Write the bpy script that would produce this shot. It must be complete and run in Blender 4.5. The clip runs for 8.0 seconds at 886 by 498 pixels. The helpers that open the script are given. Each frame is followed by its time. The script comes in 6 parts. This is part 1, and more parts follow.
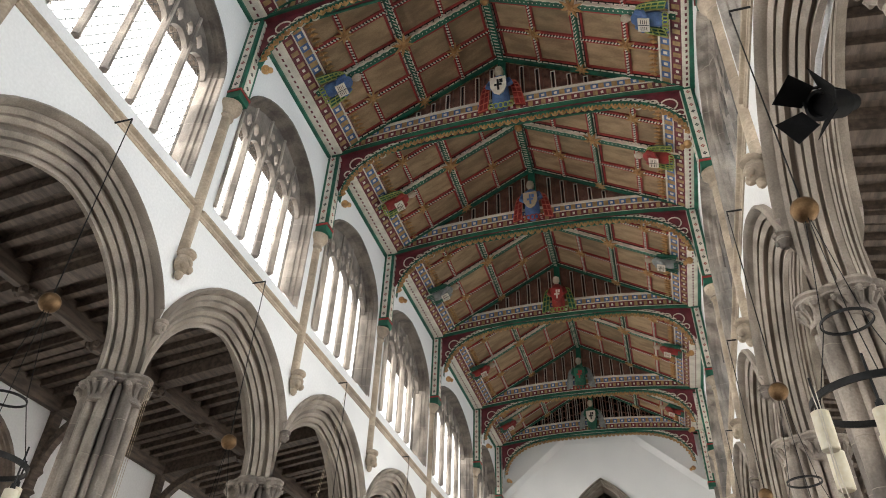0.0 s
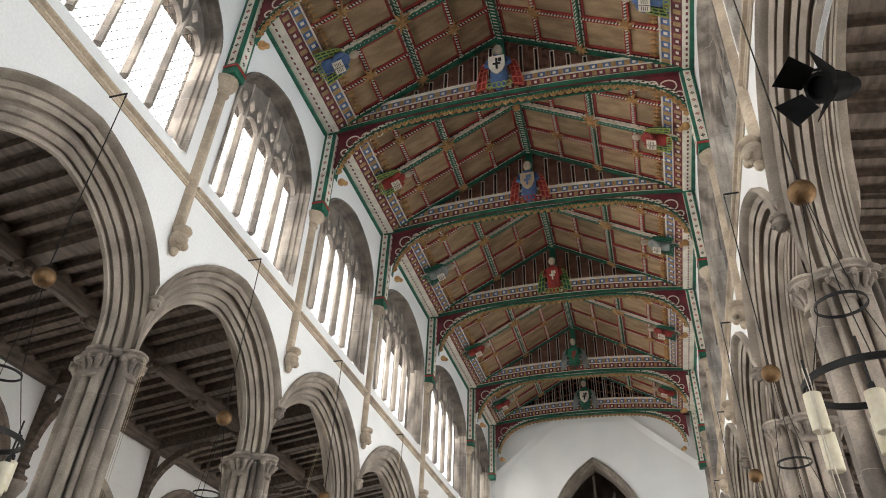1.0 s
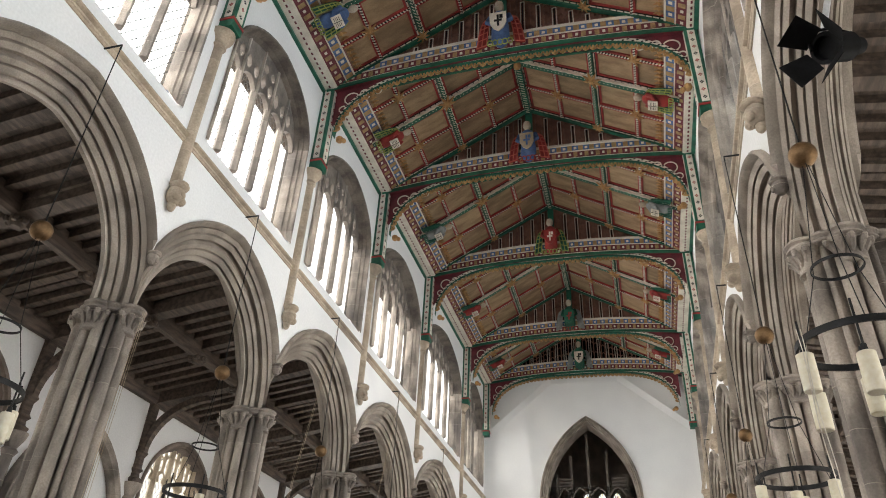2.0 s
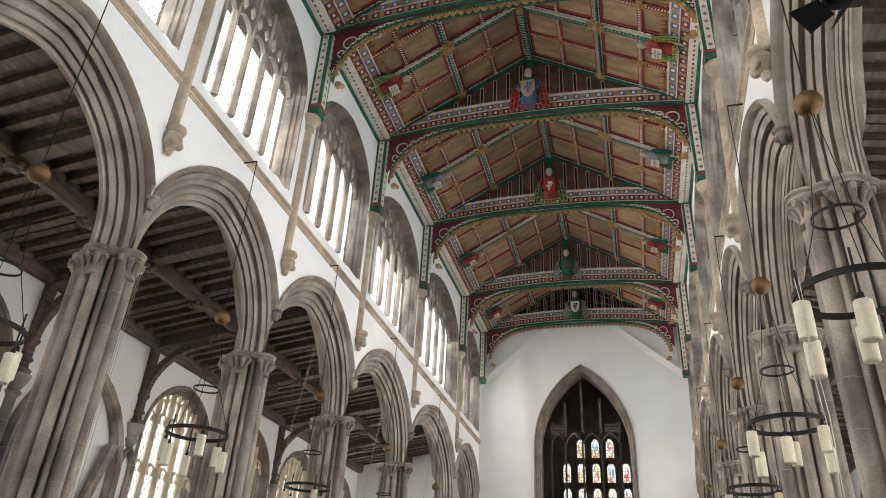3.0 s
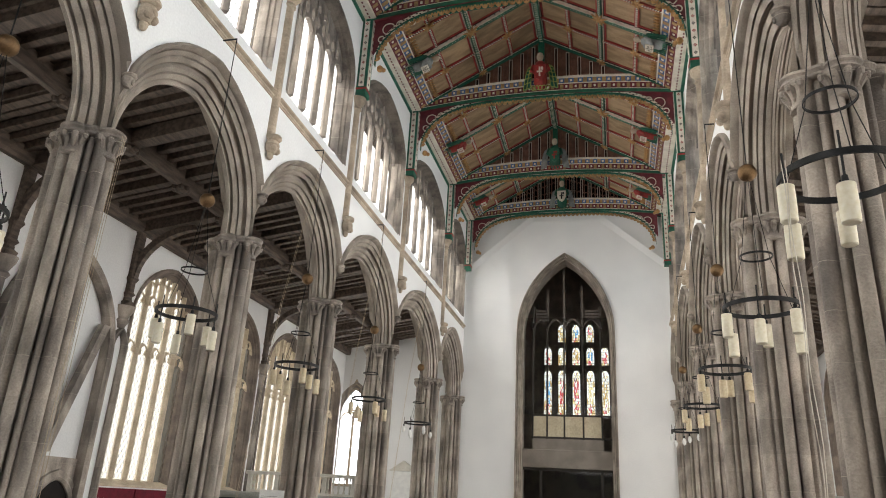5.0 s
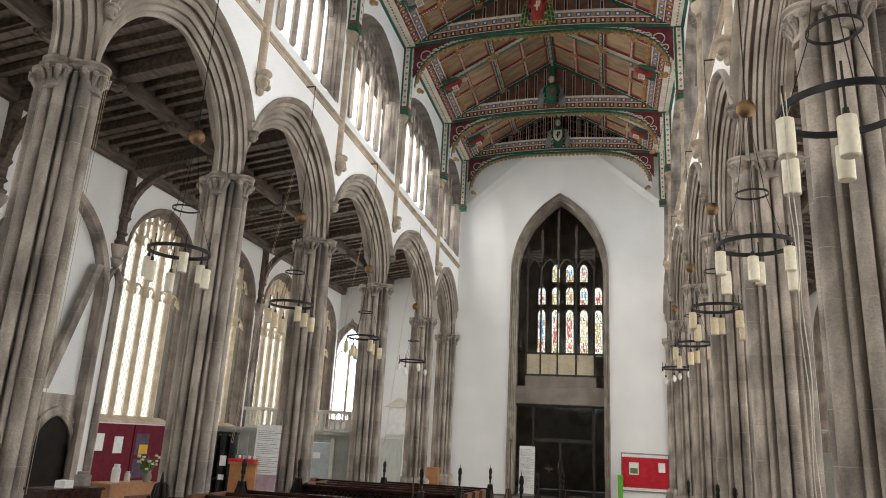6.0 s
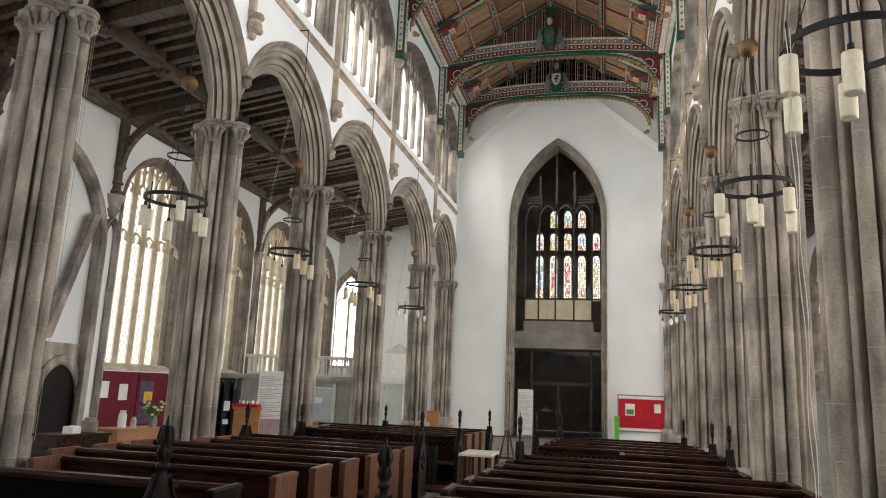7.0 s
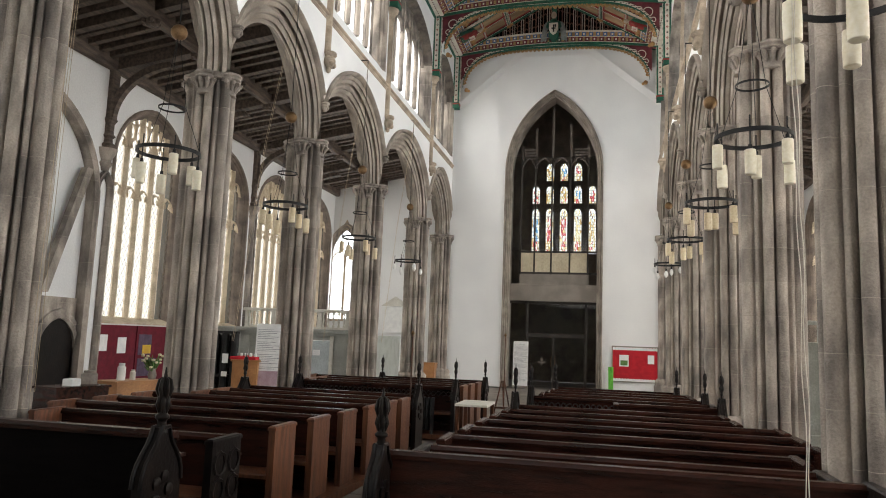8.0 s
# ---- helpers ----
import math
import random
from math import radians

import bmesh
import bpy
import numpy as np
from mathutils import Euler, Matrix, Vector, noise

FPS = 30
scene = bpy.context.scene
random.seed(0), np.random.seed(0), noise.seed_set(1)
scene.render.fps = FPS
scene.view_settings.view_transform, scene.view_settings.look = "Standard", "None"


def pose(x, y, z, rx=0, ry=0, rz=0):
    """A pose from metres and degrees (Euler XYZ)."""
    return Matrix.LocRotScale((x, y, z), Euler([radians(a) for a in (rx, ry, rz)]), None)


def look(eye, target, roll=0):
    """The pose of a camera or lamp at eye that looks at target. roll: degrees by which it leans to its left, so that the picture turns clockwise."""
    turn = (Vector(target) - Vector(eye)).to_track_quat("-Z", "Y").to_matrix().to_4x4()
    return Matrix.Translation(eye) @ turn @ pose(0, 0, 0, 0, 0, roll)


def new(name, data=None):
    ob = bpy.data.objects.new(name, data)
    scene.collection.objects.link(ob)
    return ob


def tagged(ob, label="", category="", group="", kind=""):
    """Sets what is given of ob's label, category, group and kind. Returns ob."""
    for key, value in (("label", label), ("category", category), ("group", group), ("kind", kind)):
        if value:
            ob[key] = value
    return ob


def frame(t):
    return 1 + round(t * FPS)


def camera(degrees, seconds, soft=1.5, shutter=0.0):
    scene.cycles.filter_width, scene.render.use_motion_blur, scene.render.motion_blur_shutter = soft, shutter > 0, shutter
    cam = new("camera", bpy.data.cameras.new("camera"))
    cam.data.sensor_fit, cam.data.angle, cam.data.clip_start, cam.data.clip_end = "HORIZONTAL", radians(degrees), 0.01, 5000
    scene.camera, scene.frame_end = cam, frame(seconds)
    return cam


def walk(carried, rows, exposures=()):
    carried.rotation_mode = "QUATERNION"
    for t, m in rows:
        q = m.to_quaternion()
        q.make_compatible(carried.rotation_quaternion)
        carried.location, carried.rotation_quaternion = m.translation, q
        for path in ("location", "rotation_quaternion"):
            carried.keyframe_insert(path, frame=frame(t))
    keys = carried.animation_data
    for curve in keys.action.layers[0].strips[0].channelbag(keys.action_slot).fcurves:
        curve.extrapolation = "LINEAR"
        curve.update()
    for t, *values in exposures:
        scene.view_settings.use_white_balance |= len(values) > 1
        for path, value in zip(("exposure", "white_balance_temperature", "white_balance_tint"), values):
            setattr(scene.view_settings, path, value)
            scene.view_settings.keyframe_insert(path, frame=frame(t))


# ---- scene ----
cam = camera(64.63, 8.0, soft=1.0)
# seconds, place, then yaw, pitch and roll in degrees
PATH = [
    (0.0, 1.979, 0.000, 2.000, 17.41, 37.89, 2.22),
    (0.5, 1.976, 0.011, 2.002, 17.20, 37.28, 2.37),
    (1.0, 1.973, 0.015, 1.999, 16.92, 36.28, 2.57),
    (1.5, 1.970, 0.023, 1.994, 16.68, 34.84, 2.82),
    (3.0, 1.938, 0.039, 1.959, 15.99, 28.96, 3.37),
    (3.5, 1.929, 0.057, 1.949, 15.64, 26.89, 3.35),
    (4.0, 1.935, 0.071, 1.939, 15.20, 24.73, 3.19),
    (4.5, 1.942, 0.087, 1.927, 14.78, 22.41, 3.16),
    (5.0, 1.942, 0.096, 1.904, 14.28, 20.05, 3.24),
    (6.5, 1.949, 0.188, 1.874, 13.44, 13.03, 2.81),
    (7.0, 1.940, 0.187, 1.858, 13.23, 11.01, 2.38),
    (7.5, 1.939, 0.202, 1.848, 13.02, 9.09, 2.05),
    (8.0, 1.932, 0.217, 1.850, 12.74, 7.24, 2.14),
]
walk(cam, [(t, pose(x, y, z, 90 + pit, 0, yaw) @ pose(0, 0, 0, 0, 0, rol)) for t, x, y, z, yaw, pit, rol in PATH])

# ---- world and light ----
world = bpy.data.worlds.new("sky")
scene.world = world
world.use_nodes = True
wn = world.node_tree.nodes
sky = wn.new("ShaderNodeTexSky")
sky.sky_type, sky.sun_disc = "NISHITA", False
sky.sun_elevation, sky.sun_rotation = radians(45), radians(150)
wn["Background"].inputs["Strength"].default_value = 0.15
grey = wn.new("ShaderNodeHueSaturation")
grey.inputs["Saturation"].default_value = 0.25
world.node_tree.links.new(sky.outputs[0], grey.inputs["Color"])
world.node_tree.links.new(grey.outputs[0], wn["Background"].inputs[0])
sun = new("sun", bpy.data.lights.new("sun", "SUN"))
sun.data.energy, sun.data.angle, sun.data.color = 0.8, radians(15), (1, 0.96, 0.9)
sun.matrix_world = look((20, -20, 40), (0, 10, 0))
scene.view_settings.exposure = 0.36

WIN_NAVE, WIN_AISLE = 500.0, 280.0


def window_lamp(place, target, wide, high, watts, tint=(0.96, 0.98, 1.0)):
    """The sky's light in a window's opening; at the east end an assumed fill."""
    lamp = new("window_light", bpy.data.lights.new("window_light", "AREA"))
    lamp.data.shape, lamp.data.size, lamp.data.size_y = "RECTANGLE", wide, high
    lamp.data.energy, lamp.data.color, lamp.data.spread = watts, tint, radians(178)
    lamp.matrix_world = look(place, target)
    return lamp


# ---- materials ----
def mat(name, base, dark=None, rough=0.8, scale=3.0, fine=40.0, bump=0.2, metal=0.0, mix=0.5, stretch=(1, 1, 1), spots=None, vary=0.0, courses=0.0, island=0.0):
    """A surface with coarse blotches, fine grain and relief; spots: colour, scale, amount of a third stain."""
    m = bpy.data.materials.new(name)
    m.use_nodes = True
    nt = m.node_tree
    n, l = nt.nodes, nt.links
    b = n["Principled BSDF"]
    b.inputs["Roughness"].default_value, b.inputs["Metallic"].default_value = rough, metal
    dark = dark or tuple(c * 0.7 for c in base)
    tc = n.new("ShaderNodeTexCoord")
    mp = n.new("ShaderNodeMapping")
    mp.inputs["Scale"].default_value = stretch
    l.new(tc.outputs["Object"], mp.inputs[0])
    n1 = n.new("ShaderNodeTexNoise")
    n1.inputs["Scale"].default_value, n1.inputs["Detail"].default_value = scale, 6
    n2 = n.new("ShaderNodeTexNoise")
    n2.inputs["Scale"].default_value, n2.inputs["Detail"].default_value = fine, 3
    l.new(mp.outputs[0], n1.inputs["Vector"])
    l.new((tc.outputs["Object"] if courses else mp.outputs[0]), n2.inputs["Vector"])
    r1 = n.new("ShaderNodeValToRGB")
    r1.color_ramp.elements[0].position, r1.color_ramp.elements[1].position = 0.5 - 0.25 * mix, 0.5 + 0.25 * mix
    r1.color_ramp.elements[0].color, r1.color_ramp.elements[1].color = (*dark, 1), (*base, 1)
    l.new(n1.outputs[0], r1.inputs[0])
    mx = n.new("ShaderNodeMix")
    mx.data_type, mx.blend_type = "RGBA", "OVERLAY"
    mx.inputs[0].default_value = 0.35
    l.new(r1.outputs[0], mx.inputs[6])
    l.new(n2.outputs[0], mx.inputs[7])
    out = mx.outputs[2]
    if spots:
        n3 = n.new("ShaderNodeTexNoise")
        n3.inputs["Scale"].default_value, n3.inputs["Detail"].default_value = spots[1], 4
        l.new(mp.outputs[0], n3.inputs["Vector"])
        r3 = n.new("ShaderNodeValToRGB")
        r3.color_ramp.elements[0].position, r3.color_ramp.elements[1].position = 0.52, 0.68
        r3.color_ramp.elements[1].color = (spots[2],) * 3 + (1,)
        l.new(n3.outputs[0], r3.inputs[0])
        m3 = n.new("ShaderNodeMix")
        m3.data_type = "RGBA"
        l.new(r3.outputs[0], m3.inputs[0])
        l.new(out, m3.inputs[6])
        m3.inputs[7].default_value = (*spots[0], 1)
        out = m3.outputs[2]
    if vary:
        oi = n.new("ShaderNodeObjectInfo")
        hs = n.new("ShaderNodeHueSaturation")
        ma = n.new("ShaderNodeMapRange")
        ma.inputs[3].default_value, ma.inputs[4].default_value = 1 - vary, 1 + vary
        l.new(oi.outputs["Random"], ma.inputs[0])
        l.new(ma.outputs[0], hs.inputs["Value"])
        l.new(out, hs.inputs["Color"])
        out = hs.outputs[0]
    if island:
        ge, hi, mi = n.new("ShaderNodeNewGeometry"), n.new("ShaderNodeHueSaturation"), n.new("ShaderNodeMapRange")
        mi.inputs[3].default_value, mi.inputs[4].default_value = 1 - island, 1 + island
        l.new(ge.outputs["Random Per Island"], mi.inputs[0])
        l.new(mi.outputs[0], hi.inputs["Value"])
        l.new(out, hi.inputs["Color"])
        out = hi.outputs[0]
    if courses:
        # block courses: thin mortar lines and a tint of its own for each course
        sx = n.new("ShaderNodeSeparateXYZ")
        l.new(tc.outputs["Object"], sx.inputs[0])
        dv = n.new("ShaderNodeMath")
        dv.operation, dv.inputs[1].default_value = "DIVIDE", courses
        l.new(sx.outputs[2], dv.inputs[0])
        fl_, fr_, lt, wh, mr = (n.new(q) for q in ("ShaderNodeMath", "ShaderNodeMath", "ShaderNodeMath", "ShaderNodeTexWhiteNoise", "ShaderNodeMapRange"))
        fl_.operation, fr_.operation, lt.operation, lt.inputs[1].default_value = "FLOOR", "FRACT", "LESS_THAN", 0.014
        l.new(dv.outputs[0], fl_.inputs[0])
        l.new(dv.outputs[0], fr_.inputs[0])
        l.new(fr_.outputs[0], lt.inputs[0])
        wh.noise_dimensions = "1D"
        ob_, ad = n.new("ShaderNodeObjectInfo"), n.new("ShaderNodeMath")
        ad.operation = "ADD"
        l.new(fl_.outputs[0], ad.inputs[0])
        l.new(ob_.outputs["Random"], ad.inputs[1])
        l.new(ad.outputs[0], wh.inputs["W"])
        mr.inputs[3].default_value, mr.inputs[4].default_value = 0.86, 1.12
        l.new(wh.outputs["Value"], mr.inputs[0])
        hc = n.new("ShaderNodeHueSaturation")
        l.new(mr.outputs[0], hc.inputs["Value"])
        l.new(out, hc.inputs["Color"])
        mj = n.new("ShaderNodeMix")
        mj.data_type, mj.blend_type = "RGBA", "MIX"
        l.new(lt.outputs[0], mj.inputs[0])
        l.new(hc.outputs[0], mj.inputs[6])
        mj.inputs[7].default_value = (0.36, 0.315, 0.265, 1)
        out = mj.outputs[2]
    l.new(out, b.inputs["Base Color"])
    bp = n.new("ShaderNodeBump")
    bp.inputs["Strength"].default_value, bp.inputs["Distance"].default_value = bump, 0.02
    l.new(n2.outputs[0], bp.inputs["Height"])
    l.new(bp.outputs[0], b.inputs["Normal"])
    return m


STONE = mat("limestone", (0.45, 0.39, 0.333), (0.18, 0.156, 0.137), 0.85, 3.0, 45, 0.45, spots=((0.11, 0.096, 0.09), 1.3, 0.85), stretch=(1, 1, 0.42), courses=0.46)
ARCHSTONE = mat("moulded_limestone", (0.42, 0.363, 0.306), (0.24, 0.206, 0.176), 0.85, 2.2, 50, 0.25, spots=((0.17, 0.14, 0.115), 1.1, 0.75))
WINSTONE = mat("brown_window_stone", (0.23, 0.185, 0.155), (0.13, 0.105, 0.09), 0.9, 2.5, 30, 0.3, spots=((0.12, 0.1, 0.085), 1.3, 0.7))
CREAMSTONE = mat("cream_window_stone", (0.62, 0.52, 0.39), (0.45, 0.37, 0.27), 0.85, 2.5, 30, 0.3)
PALE = mat("pale_limestone", (0.52, 0.43, 0.33), (0.36, 0.29, 0.22), 0.85, 2.5, 30, 0.3, spots=((0.16, 0.13, 0.11), 1.4, 0.6), courses=0.4)
# window heads' shade, with some staining, put into a dark stone tone
SHADESTONE = mat("shaded_tracery_stone", (0.2, 0.17, 0.145), (0.1, 0.085, 0.075), 0.9, 3, 30, 0.3)
PLASTER = mat("white_limewash", (0.8, 0.8, 0.79), (0.72, 0.72, 0.72), 0.9, 0.8, 25, 0.12, mix=0.9)
OAK = mat("dark_oak", (0.135, 0.099, 0.076), (0.06, 0.045, 0.036), 0.7, 2, 30, 0.3, stretch=(6, 1, 6))
BOARD = mat("aged_ceiling_board", (0.36, 0.25, 0.145), (0.23, 0.155, 0.088), 0.75, 1.6, 22, 0.25, stretch=(1, 3, 1), spots=((0.2, 0.135, 0.075), 0.9, 0.5), island=0.22)
GREEN = mat("green_paint", (0.012, 0.12, 0.07), (0.006, 0.07, 0.042), 0.55, 4, 40, 0.15)
MAROON = mat("maroon_paint", (0.17, 0.024, 0.036), (0.1, 0.015, 0.023), 0.55, 4, 40, 0.15)
RED = mat("red_paint", (0.34, 0.03, 0.026), (0.22, 0.02, 0.018), 0.55, 4, 40, 0.15)
CREAM = mat("cream_paint", (0.74, 0.69, 0.6), (0.6, 0.55, 0.47), 0.6, 4, 40, 0.1)
BLUE = mat("blue_paint", (0.09, 0.17, 0.36), (0.05, 0.1, 0.24), 0.55, 5, 40, 0.1)
OCHRE = mat("gilded_carving", (0.5, 0.29, 0.12), (0.33, 0.17, 0.06), 0.45, 6, 40, 0.2, metal=0.15)
DASH = mat("ochre_cream_paint", (0.5, 0.4, 0.28), (0.38, 0.29, 0.19), 0.6, 4, 40, 0.1)
GILT = mat("faded_gilt_paint", (0.42, 0.27, 0.12), (0.27, 0.165, 0.075), 0.5, 6, 40, 0.1)
TRACERY = mat("brown_pierced_panel", (0.25, 0.115, 0.08), (0.15, 0.068, 0.048), 0.65, 5, 40, 0.2)
IRON = mat("black_iron", (0.025, 0.025, 0.026), (0.012, 0.012, 0.013), 0.5, 6, 60, 0.15, metal=0.6)
BRASS = mat("dull_brass", (0.3, 0.19, 0.1), (0.19, 0.115, 0.06), 0.45, 6, 60, 0.1, metal=0.9)
PEW = mat("varnished_oak", (0.03, 0.0095, 0.006), (0.012, 0.0045, 0.003), 0.27, 2.5, 26, 0.15, stretch=(1, 8, 8), vary=0.25)
PEWEND = mat("brown_bench_end_oak", (0.125, 0.046, 0.02), (0.05, 0.018, 0.009), 0.4, 2.5, 26, 0.15, stretch=(8, 8, 1), vary=0.2)
CARVED = mat("black_carved_oak", (0.009, 0.006, 0.005), (0.004, 0.003, 0.003), 0.3, 5, 30, 0.2)
# pew oak darkened: the front pew's shade is put into its colour
SHADEOAK = mat("shade_black_oak", (0.004, 0.003, 0.003), (0.002, 0.0016, 0.0016), 0.45, 3, 26, 0.15, stretch=(1, 8, 8))
SHADEOAK.node_tree.nodes["Principled BSDF"].inputs["Specular IOR Level"].default_value = 0.04
for _w in (PEW, CARVED):
    _w.node_tree.nodes["Principled BSDF"].inputs["Specular IOR Level"].default_value = 0.28
FLOOR = mat("stone_paving", (0.22, 0.19, 0.16), (0.14, 0.12, 0.1), 0.7, 2, 30, 0.2, vary=0.15)
CANDLE = mat("ivory_wax", (0.8, 0.75, 0.6), (0.7, 0.64, 0.49), 0.5, 4, 30, 0.1)
AMBER = mat("amber_wax", (0.7, 0.6, 0.42), (0.6, 0.49, 0.31), 0.5, 4, 30, 0.1)


# ---- mesh tools ----
class Mesh:
    """Gathers the faces of one mesh."""

    def __init__(self):
        self.v, self.f = [], []

    def add(self, verts, faces):
        k = len(self.v)
        self.v += [tuple(p) for p in verts]
        self.f += [tuple(i + k for i in f) for f in faces]

    def box(self, a, b, m=None):
        x0, y0, z0 = a
        x1, y1, z1 = b
        p = [(x0, y0, z0), (x1, y0, z0), (x1, y1, z0), (x0, y1, z0), (x0, y0, z1), (x1, y0, z1), (x1, y1, z1), (x0, y1, z1)]
        if m is not None:
            p = [m @ Vector(q) for q in p]
        self.add(p, [(0, 3, 2, 1), (4, 5, 6, 7), (0, 1, 5, 4), (1, 2, 6, 5), (2, 3, 7, 6), (3, 0, 4, 7)])

    def chamfered(self, a, b, c, m=None):
        """A box with its upper edges chamfered by c."""
        (x0, y0, z0), (x1, y1, z1) = a, b
        rings = [[(x0, y0, z0), (x1, y0, z0), (x1, y1, z0), (x0, y1, z0)], [(x0, y0, z1 - c), (x1, y0, z1 - c), (x1, y1, z1 - c), (x0, y1, z1 - c)],
                 [(x0 + c, y0 + c, z1), (x1 - c, y0 + c, z1), (x1 - c, y1 - c, z1), (x0 + c, y1 - c, z1)]]
        if m is not None:
            rings = [[m @ Vector(q) for q in r] for r in rings]
        self.loft(rings, True, True)

    def loft(self, rings, closed=True, caps=False):
        n = len(rings[0])
        k = len(self.v)
        for r in rings:
            self.v += [tuple(p) for p in r]
        for i in range(len(rings) - 1):
            for j in range(n if closed else n - 1):
                a, b = k + i * n + j, k + i * n + (j + 1) % n
                self.f.append((a, b, b + n, a + n))
        if caps:
            self.f.append(tuple(k + j for j in reversed(range(n))))
            self.f.append(tuple(k + (len(rings) - 1) * n + j for j in range(n)))

    def tube(self, path, r, n=8, caps=True):
        path = [Vector(p) for p in path]
        radii = r if isinstance(r, (list, tuple)) else [r] * len(path)
        rings, u = [], None
        for i, p in enumerate(path):
            d = (path[min(i + 1, len(path) - 1)] - path[max(i - 1, 0)]).normalized()
            if u is None:
                u = d.cross(Vector((0, 0, 1)) if abs(d.z) < 0.9 else Vector((1, 0, 0)))
            u = (u - d * u.dot(d)).normalized()
            w = d.cross(u)
            rings.append([p + (u * math.cos(2 * math.pi * j / n) + w * math.sin(2 * math.pi * j / n)) * radii[i] for j in range(n)])
        self.loft(rings, True, caps)

    def ring(self, c, radius, rz, rr, n=36):
        """A flat hoop: rz half height, rr half thickness."""
        rings = [[(c[0] + (radius + a) * math.cos(t), c[1] + (radius + a) * math.sin(t), c[2] + b) for a, b in ((-rr, -rz), (rr, -rz), (rr, rz), (-rr, rz))]
                 for t in [2 * math.pi * i / n for i in range(n + 1)]]
        self.loft(rings, True)

    def lathe(self, c, profile, n=16, m=None):
        """profile: radius, height pairs about the upright line through c."""
        rings = [[Vector((c[0] + r * math.cos(2 * math.pi * j / n), c[1] + r * math.sin(2 * math.pi * j / n), c[2] + z)) for j in range(n)] for r, z in profile]
        if m is not None:
            rings = [[m @ p for p in r] for r in rings]
        self.loft(rings, True, True)

    def ball(self, c, r, n=12, s=(1, 1, 1)):
        rings = []
        for i in range(1, n // 2 + 2):
            a = math.pi * i / (n // 2 + 2)
            rings.append([(c[0] + s[0] * r * math.sin(a) * math.cos(2 * math.pi * j / n), c[1] + s[1] * r * math.sin(a) * math.sin(2 * math.pi * j / n), c[2] - s[2] * r * math.cos(a)) for j in range(n)])
        self.loft(rings, True, True)


def part(name, mesh, material, parent=None, label="", smooth=35):
    """Links a mesh as one object, under a thing or a part."""
    me = bpy.data.meshes.new(name)
    me.from_pydata(mesh.v, [], mesh.f)
    me.materials.append(material)
    bm = bmesh.new()
    bm.from_mesh(me)
    bmesh.ops.recalc_face_normals(bm, faces=bm.faces)
    bm.to_mesh(me)
    bm.free()
    if smooth:
        me.polygons.foreach_set("use_smooth", [True] * len(me.polygons))
        me.set_sharp_from_angle(angle=radians(smooth))
    ob = new(name, me)
    if parent:
        ob.parent = parent
    if label:
        ob["label"] = label
    return ob


def multi(name, pieces):
    """One mesh of several materials."""
    me = bpy.data.meshes.new(name)
    v, f, ids = [], [], []
    for i, (ms, material) in enumerate(pieces):
        k = len(v)
        v += ms.v
        f += [tuple(j + k for j in q) for q in ms.f]
        ids += [i] * len(ms.f)
        me.materials.append(material)
    me.from_pydata(v, [], f)
    me.polygons.foreach_set("material_index", ids)
    me.polygons.foreach_set("use_smooth", [True] * len(me.polygons))
    me.set_sharp_from_angle(angle=radians(40))
    return new(name, me)


def thing(name, label, category, group="", kind="", place=(0, 0, 0)):
    """An empty that carries a thing's parts."""
    ob = new(name)
    ob.empty_display_size = 0.1
    ob.location = place
    return tagged(ob, label, category, group, kind)


def arch(a, h, n=10):
    """Half-width a, rise h: points (u, z) of a pointed arch from its left springing over the apex to the right one."""
    h0 = max(h, 1.12 * a)
    r = (a * a + h0 * h0) / (2 * a)
    end = math.acos((r - a) / r)
    left = [(-a + r - r * math.cos(end * i / n), r * math.sin(end * i / n) * h / h0) for i in range(n + 1)]
    return left + [(-u, z) for u, z in reversed(left[:-1])]


# ---- plan ----
# pier lines along the nave, from the chancel to the tower
PIERS = [-4.7, -0.9, 2.9, 6.77, 10.56, 14.5, 19.1, 24.57, 28.6]
WEST, EAST = 28.6, -7.0
HALF, AISLE, THICK = 4.2, 5.2, 0.7
SPRING, STRING, EAVES, RIDGE = 6.25, 9.05, 14.0, 16.15
CAPTOP = SPRING - 0.13


def at(s, u, v, z):
    """A place by its side of the nave (-1 north, 1 south), its way along, its depth behind the arcade's face and its height. The south arcade stands slightly askew and leans outwards above."""
    return (-HALF - v, u, z) if s < 0 else (HALF - 0.017 * (WEST - u) + v + 0.03 * max(0.0, z - 8.0) * (v < 1.0), u, z)


SIDES = ((-1, "north"), (1, "south"))
BAYS = list(zip(PIERS[:-1], PIERS[1:]))

ground = Mesh()
ground.box((-14, EAST - 3, -0.3), (14, 40, -0.06))
tagged(part("ground", ground, FLOOR, smooth=0), "plain stone sub-floor under the paving", "floor", kind="structure")


# ---- arcades ----
LOBES = [(0.34, 0.0), (0.0, 0.2), (-0.34, 0.0), (0.0, -0.2)]


def outline(rolls, least, n=200):
    """The outline round a cluster of circles, seen from its middle."""
    pts = []
    for i in range(n):
        t = 2 * math.pi * (i + 0.5) / n
        d = Vector((math.cos(t), math.sin(t)))
        best = least
        for px, py, r in rolls:
            b = d.x * px + d.y * py
            q = b * b - (px * px + py * py - r * r)
            if q > 0:
                best = max(best, b + math.sqrt(q))
        pts.append((d.x * best, d.y * best))
    return pts


